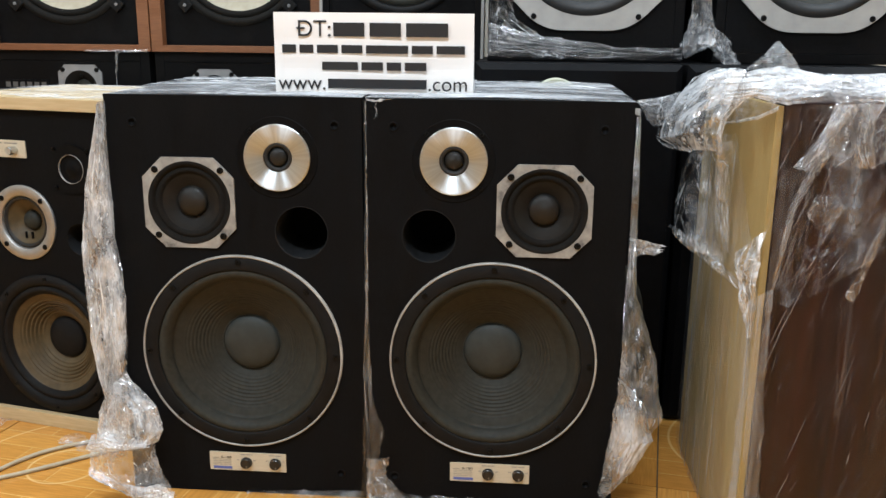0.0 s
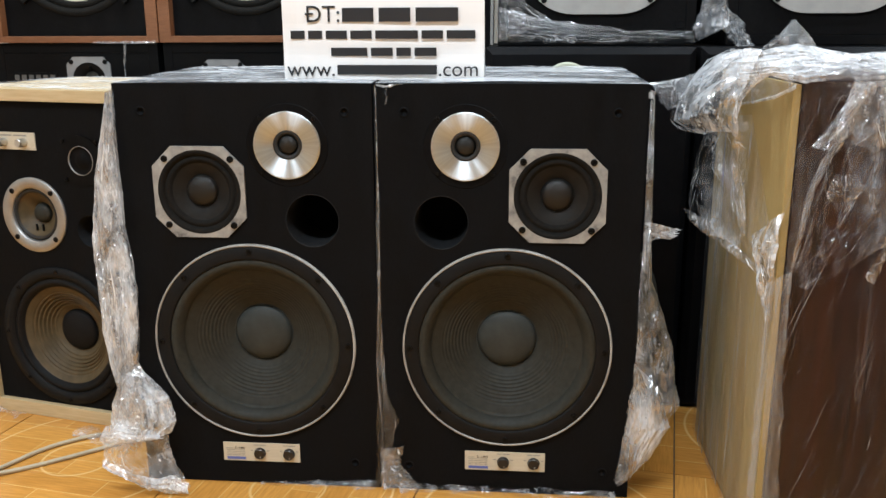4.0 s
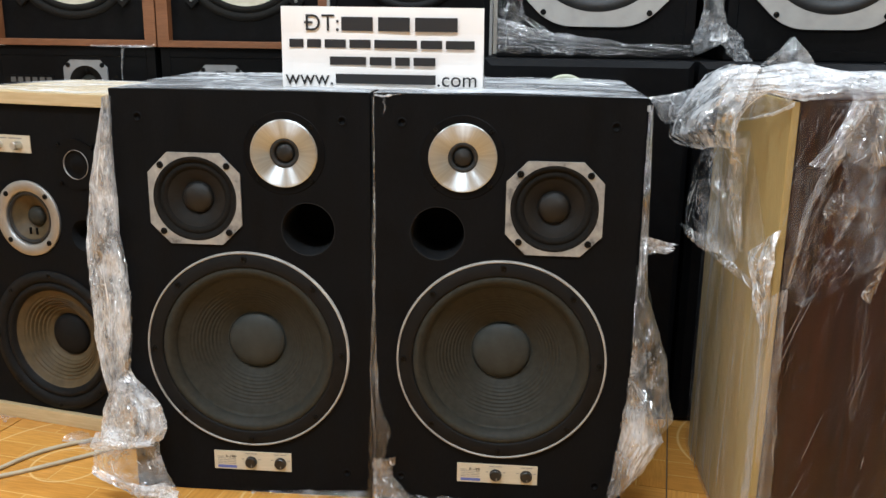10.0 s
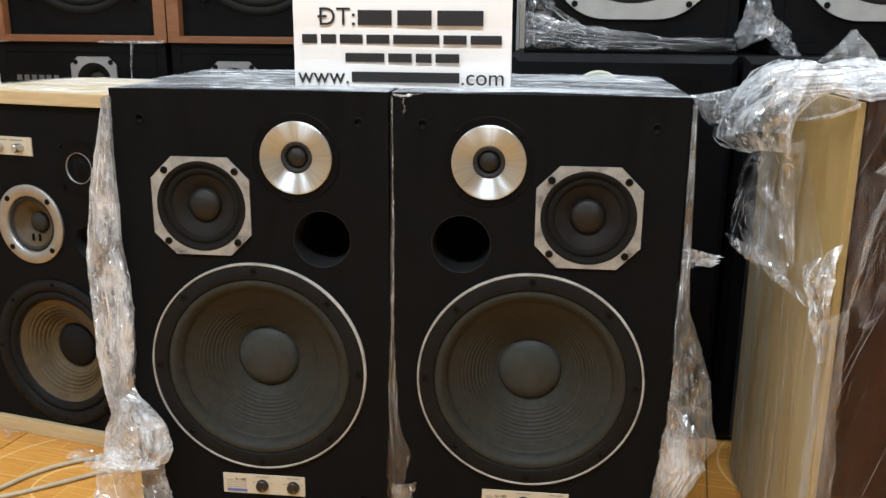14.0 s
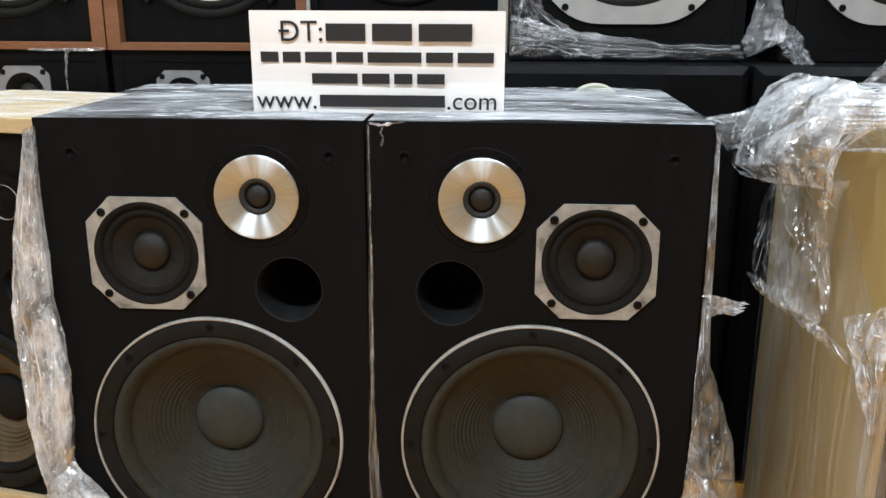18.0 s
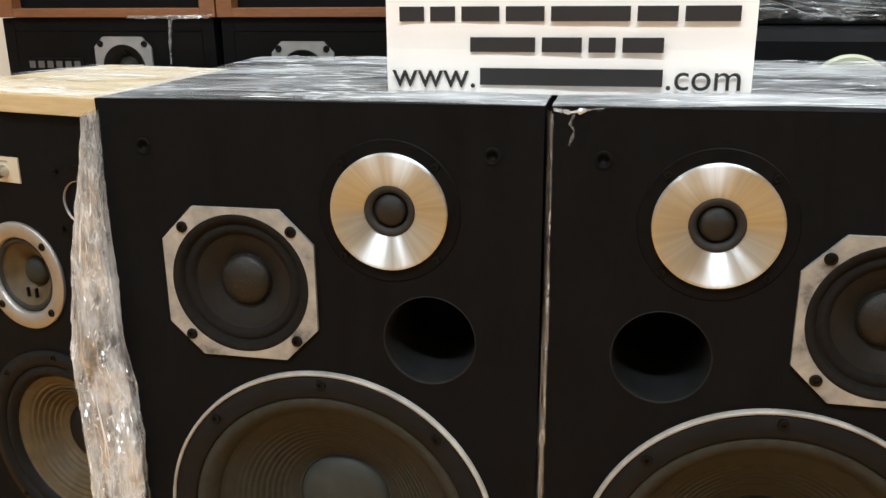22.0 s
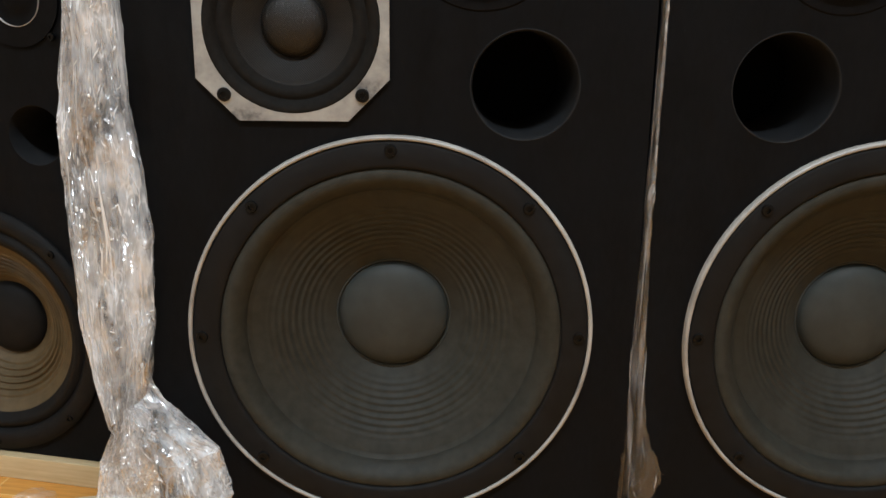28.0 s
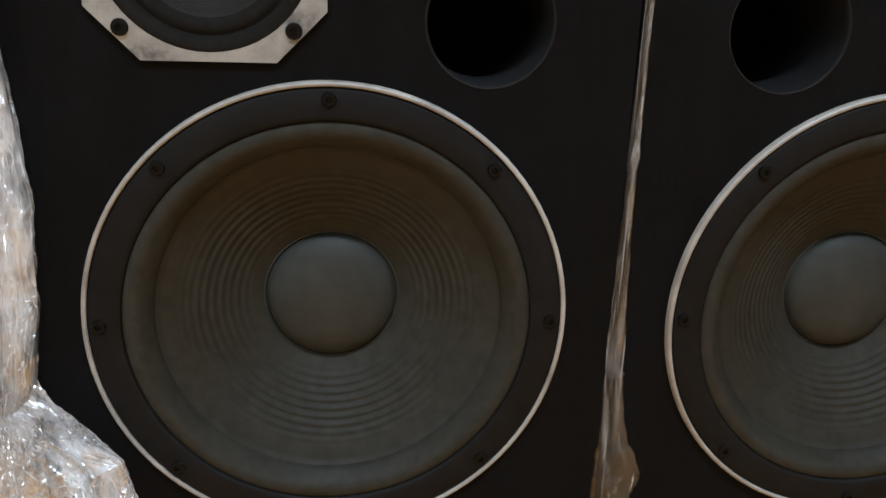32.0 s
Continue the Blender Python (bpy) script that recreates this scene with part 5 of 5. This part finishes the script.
film_sheet("front_film", [(0.545, 1.185, 0.655), (0.545, 1.185, 0.003)], [(0.960, 1.185, 0.655), (0.960, 1.185, 0.003)], 90, 90, 0.0014, 0.05, 0.002, M_FILMFRONT, 27, film, stretch=(1, 1, 0.2), crease_glints=((420, 0.045, 0.0006, -17, 5, 0.03), (220, 0.022, 0.0006, -20, 8, 0.08)))
film_sheet("corner_film", [(0.5375, 1.200, 0.40), (0.5375, 1.206, 0.2), (0.5375, 1.212, 0.003)], [(0.558, 1.1815, 0.42), (0.566, 1.1815, 0.2), (0.578, 1.1815, 0.003)], 110, 24, 0.0016, 0.03, 0.008, M_FILMBAND, 28, film, ragged=0.10, push=(-0.7, -1, 0), stretch=(1, 1, 0.1), folds=0.003, crease_glints=((70, 0.03, 0.0007, 0, 7, 0.1),))
film_sheet("loose_film", [(0.552, 1.180, 0.655), (0.550, 1.178, 0.56), (0.550, 1.178, 0.47), (0.552, 1.180, 0.40)], [(0.80, 1.180, 0.657), (0.79, 1.178, 0.58), (0.72, 1.178, 0.49), (0.59, 1.180, 0.40)], 110, 90, 0.005, 0.034, 0.004, M_FILMWISP, 29, film, ragged=0.03, folds=0.006, crease_glints=((70, 0.030, 0.0009, -12, 10, 0.2),))
film_sheet("twisted_fold", [(0.612, 1.176, 0.655), (0.592, 1.174, 0.60), (0.567, 1.174, 0.53), (0.556, 1.178, 0.42)], [(0.640, 1.176, 0.655), (0.612, 1.174, 0.60), (0.576, 1.174, 0.53), (0.562, 1.178, 0.42)], 90, 12, 0.004, 0.020, 0.004, M_FILM, 38, film, ragged=0.06, stretch=(1, 1, 0.4), crease_glints=((160, 0.016, 0.0006, 0, 24, 0.3),))
film_sheet("twisted_fold", [(0.672, 1.176, 0.655), (0.676, 1.174, 0.60), (0.688, 1.174, 0.54), (0.668, 1.176, 0.47), (0.650, 1.178, 0.415)], [(0.700, 1.176, 0.655), (0.694, 1.174, 0.60), (0.697, 1.174, 0.54), (0.684, 1.176, 0.48), (0.662, 1.178, 0.405)], 90, 12, 0.004, 0.020, 0.005, M_FILM, 39, film, ragged=0.08, stretch=(1, 1, 0.4), crease_glints=((160, 0.016, 0.0006, 0, 24, 0.3),))
film_sheet("wisp_film", [(0.585, 1.176, 0.658), (0.604, 1.174, 0.625), (0.596, 1.174, 0.585)], [(0.770, 1.176, 0.658), (0.715, 1.174, 0.620), (0.640, 1.174, 0.570)], 60, 60, 0.006, 0.030, 0.005, M_FILMCLEAR, 51, film, ragged=0.12, stretch=(1, 1, 0.6), folds=0.006, crease_glints=((50, 0.022, 0.0009, -14, 12, 0.35),))
film_sheet("loose_strand", [(0.607, 1.170, 0.664), (0.600, 1.168, 0.638), (0.586, 1.168, 0.612), (0.564, 1.170, 0.580)], [(0.640, 1.170, 0.664), (0.622, 1.168, 0.640), (0.604, 1.168, 0.612), (0.584, 1.170, 0.576)], 70, 30, 0.0040, 0.024, 0.006, M_FILMVEIL, 81, film, ragged=0.08, folds=0.005, smooth=True, crease_glints=((24, 0.016, 0.0010, 0, 12, 0.8),))
film_sheet("loose_strand", [(0.634, 1.170, 0.664), (0.636, 1.168, 0.640), (0.628, 1.168, 0.616), (0.640, 1.170, 0.580)], [(0.668, 1.170, 0.664), (0.655, 1.168, 0.640), (0.654, 1.168, 0.616), (0.662, 1.170, 0.580)], 70, 30, 0.0040, 0.024, 0.006, M_FILMVEIL, 82, film, ragged=0.08, folds=0.005, smooth=True, crease_glints=((24, 0.016, 0.0010, 0, 14, 0.8),))
film_sheet("tuft", [(0.598, 1.176, 0.545), (0.590, 1.174, 0.522), (0.604, 1.174, 0.500)], [(0.622, 1.176, 0.548), (0.636, 1.174, 0.530), (0.619, 1.176, 0.498)], 40, 30, 0.006, 0.022, 0.005, M_FILM, 47, film, ragged=0.10, folds=0.004, crease_glints=((24, 0.010, 0.0008, 20, 25, 0.3),))


film = film_thing("clear film lying over the tan speaker's top", (0.008, -0.015, -0.002))
film_sheet("top_film", [(-0.83, 1.585, 0.6245), (-0.76, 1.90, 0.6245)], [(-0.405, 1.49, 0.6245), (-0.335, 1.81, 0.6245)], 50, 60, 0.0012, 0.05, 0.0015, M_FILMTOP, 45, film, push=(0, 0, 1), crease_glints=((200, 0.04, 0.0009, 90, 20, 0.3),))

film = film_thing("torn clear film round the foot of the upper speaker", (0.0025, 0, -0.005))
film_sheet("column_film", [(0.148, 1.765, 0.83), (0.155, 1.765, 0.77), (0.165, 1.765, 0.70)], [(0.20, 1.760, 0.83), (0.215, 1.760, 0.77), (0.27, 1.760, 0.735)], 50, 30, 0.005, 0.028, 0.010, M_FILMCLEAR, 31, film, ragged=0.05, folds=0.004, crease_glints=((90, 0.022, 0.0006, 0, 12, 0.2),))
film_sheet("foot_film", [(0.165, 1.762, 0.765), (0.27, 1.762, 0.738), (0.40, 1.762, 0.722), (0.53, 1.762, 0.718)], [(0.165, 1.755, 0.698), (0.27, 1.755, 0.697), (0.40, 1.757, 0.697), (0.53, 1.757, 0.698)], 160, 40, 0.0030, 0.022, 0.006, M_FILMFOOT, 32, film, ragged=0.14, stretch=(0.4, 1, 1), folds=0.004, smooth=True, crease_glints=((60, 0.035, 0.0007, 6, 8, 0.35), (50, 0.006, 0.0010, 0, 40, 0.8)))
film_sheet("bunched_film", [(0.541, 1.76, 0.86), (0.541, 1.76, 0.78), (0.532, 1.76, 0.747), (0.522, 1.755, 0.718), (0.531, 1.75, 0.699)], [(0.572, 1.76, 0.86), (0.575, 1.755, 0.78), (0.585, 1.75, 0.752), (0.580, 1.745, 0.722), (0.541, 1.75, 0.703)], 70, 30, 0.006, 0.026, 0.012, M_FILMVEIL, 33, film, ragged=0.10, stretch=(1, 1, 0.5), folds=0.006, smooth=True, crease_glints=((30, 0.014, 0.0008, 0, 18, 0.5),))
film_sheet("bunched_film", [(0.570, 1.755, 0.755), (0.568, 1.750, 0.728), (0.585, 1.748, 0.705), (0.605, 1.742, 0.684)], [(0.585, 1.755, 0.753), (0.608, 1.750, 0.7365), (0.622, 1.748, 0.710), (0.636, 1.742, 0.683)], 50, 26, 0.005, 0.024, 0.008, M_FILMVEIL, 49, film, ragged=0.10, folds=0.005, smooth=True, crease_glints=((30, 0.014, 0.0008, 0, 18, 0.5),))

film = film_thing("thin film scraps under the wood-framed speaker", (0.0055, 0, -0.01))
film_sheet("edge_film", [(-0.70, 1.905, 0.705), (-0.62, 1.905, 0.7045), (-0.563, 1.905, 0.706)], [(-0.70, 1.900, 0.7005), (-0.62, 1.900, 0.6995), (-0.563, 1.900, 0.7005)], 50, 6, 0.0014, 0.02, 0.002, M_FILM, 41, film, ragged=0.3)
film_sheet("hanging_scrap", [(-0.640, 1.915, 0.698), (-0.644, 1.917, 0.66), (-0.645, 1.92, 0.63)], [(-0.632, 1.915, 0.698), (-0.640, 1.917, 0.66), (-0.643, 1.92, 0.63)], 30, 6, 0.0012, 0.01, 0.002, M_FILMTHICK, 42, film, ragged=0.3)

film = film_thing("scrap of clear film lying on the floor tiles", (0.005, -0.01, 0))
film_sheet("floor_scrap", [(-0.60, 1.475, 0.004), (-0.47, 1.41, 0.004)], [(-0.58, 1.505, 0.004), (-0.455, 1.45, 0.004)], 40, 16, 0.003, 0.02, 0.008, M_FILM, 43, film, ragged=0.3, push=(0, 0, 1))
film_sheet("floor_scrap", [(-0.83, 1.60, 0.004), (-0.74, 1.53, 0.004)], [(-0.80, 1.56, 0.004), (-0.73, 1.55, 0.004)], 30, 12, 0.003, 0.02, 0.008, M_FILM, 44, film, ragged=0.3, push=(0, 0, 1))


# ---- the cable on the floor ----
def cable(points, label):
    cu = bpy.data.curves.new("cable", "CURVE")
    cu.dimensions, cu.bevel_depth, cu.bevel_resolution, cu.resolution_u = "3D", 0.0038, 3, 8
    sp = cu.splines.new("BEZIER")
    sp.bezier_points.add(len(points) - 1)
    for b, p in zip(sp.bezier_points, points):
        b.co, b.handle_left_type, b.handle_right_type = p, "AUTO", "AUTO"
    tmp = bpy.data.objects.new("cable", cu)
    scene.collection.objects.link(tmp)
    me = bpy.data.meshes.new_from_object(tmp.evaluated_get(bpy.context.evaluated_depsgraph_get()))
    bpy.data.objects.remove(tmp)
    me.materials.clear()
    me.materials.append(M_CABLE)
    for f in me.polygons:
        f.use_smooth = True
    return tagged(new("cable", me), label, "cable")


cable([(-0.800, 1.120, 0.0040), (-0.705, 1.240, 0.0040), (-0.645, 1.350, 0.0040), (-0.618, 1.401, 0.0040), (-0.586, 1.437, 0.0040), (-0.530, 1.472, 0.0040), (-0.455, 1.485, 0.0040), (-0.405, 1.520, 0.0040),
       (-0.415, 1.590, 0.0040)], "beige round cable lying in a loop on the tiles")
cable([(-0.905, 1.130, 0.0040), (-0.770, 1.228, 0.0040), (-0.690, 1.281, 0.0110), (-0.626, 1.328, 0.0040), (-0.556, 1.381, 0.0040), (-0.522, 1.410, 0.0040), (-0.472, 1.448, 0.0040), (-0.420, 1.452, 0.0040)], "beige round cable running under the film")


# ---- the dark speaker in the middle of the stack ----
def middle_speakers():
    low = plain_case("floor_speaker", pose(-0.015, 1.90, 0), 0.325, 0.33, 0.682, "black floor speaker hidden behind the pair", "", M_BLACK, M_BLACK, 0.0, 0.02, [round_outline(0, 0.25, 0.12, 64)])
    part("cone", lathe([(0.132, 0.0), (0.13, -0.004), (0.118, -0.004), (0.108, 0.006), (0.04, 0.045), (0.02, 0.03), (0, 0.028)], 0, 0.25, 64), M_CONE, low, smooth=True)
    top = plain_case("black_speaker", pose(-0.015, 1.90, 0.6835), 0.325, 0.30, 0.60, "black speaker with dark cone and grey edge, behind the sign", "", M_BLACK, M_BLACK, 0.008, 0.012, [round_outline(0, 0.23, 0.125, 72)])
    part("woofer_frame", lathe([(0.142, 0.008), (0.141, 0.003), (0.128, 0.003), (0.122, 0.014)], 0, 0.23, 72), M_FRAME, top, smooth=True)
    part("cone", lathe([(0.124, 0.012), (0.115, 0.004), (0.106, 0.014), (0.04, 0.05), (0.02, 0.038), (0, 0.035)], 0, 0.23, 72), M_CONE, top, smooth=True)
    for sx in (-1, 1):
        part("edge_strip", box(sx * 0.1665 - 0.003, sx * 0.1665 + 0.003, -0.004, 0.02, 0.0, 0.60, 0.001), M_LIGHTGREY, top, "thin light grey edge strip")

    # Cabinet added behind the stack only to keep the gap dark.
    tall = plain_case("gap_backing", pose(0.56, 2.13, 0), 0.42, 0.32, 1.32, "tall black speaker box added to darken the gap behind the stack", "", M_BLACK, M_BLACK, 0.0, 0.02, [round_outline(0, 0.95, 0.12, 64)])
    part("cone", lathe([(0.132, 0.0), (0.13, -0.004), (0.118, -0.004), (0.108, 0.006), (0.04, 0.045), (0.02, 0.03), (0, 0.028)], 0, 0.95, 64), M_CONE, tall, smooth=True)


middle_speakers()


# ---- floor ----
def make_floor():
    floor = tagged(part("floor", box(-3, 3, -2.6, 2.75, -0.1, -0.004, 0), M_GROUT), "orange glazed tile floor with parquet print", "floor", kind="structure")
    size, turn = 0.40, -9.6
    me = None
    for i in range(-12, 13):
        for j in range(-14, 9):
            c = Matrix.Rotation(radians(turn), 4, "Z") @ Vector((size * i, size * j, 0)) + Vector((0.508 + 0.20, 1.385 + 0.19, 0))
            if not (-3.25 < c.x < 3.25 and -2.85 < c.y < 3.0):
                continue
            m = Matrix.Translation((c.x, c.y, 0)) @ Matrix.Rotation(radians(turn + 90 * ((i + j) % 2)), 4, "Z")
            half = size / 2 - 0.0012
            if abs(c.x) > 2.75 or c.y > 2.5 or c.y < -2.35:
                bm = box(-half, half, -half, half, -0.006, 0.0, 0.0008)
                back = m.inverted()
                for p, n in (((2.998, 0, 0), (1, 0, 0)), ((-2.998, 0, 0), (-1, 0, 0)), ((0, 2.748, 0), (0, 1, 0)), ((0, -2.598, 0), (0, -1, 0))):
                    bmesh.ops.bisect_plane(bm, geom=bm.verts[:] + bm.edges[:] + bm.faces[:], plane_co=back @ Vector(p), plane_no=back.to_3x3() @ Vector(n), clear_outer=True)
                if not bm.faces:
                    continue
                bmesh.ops.holes_fill(bm, edges=bm.edges)
                t = part("tile", bm, M_TILE)
            elif me is None:
                t = part("tile", box(-half, half, -half, half, -0.006, 0.0, 0.0008), M_TILE)
                me = t.data
            else:
                t = new("tile", me)
            t.parent = floor
            t.matrix_basis = m


make_floor()
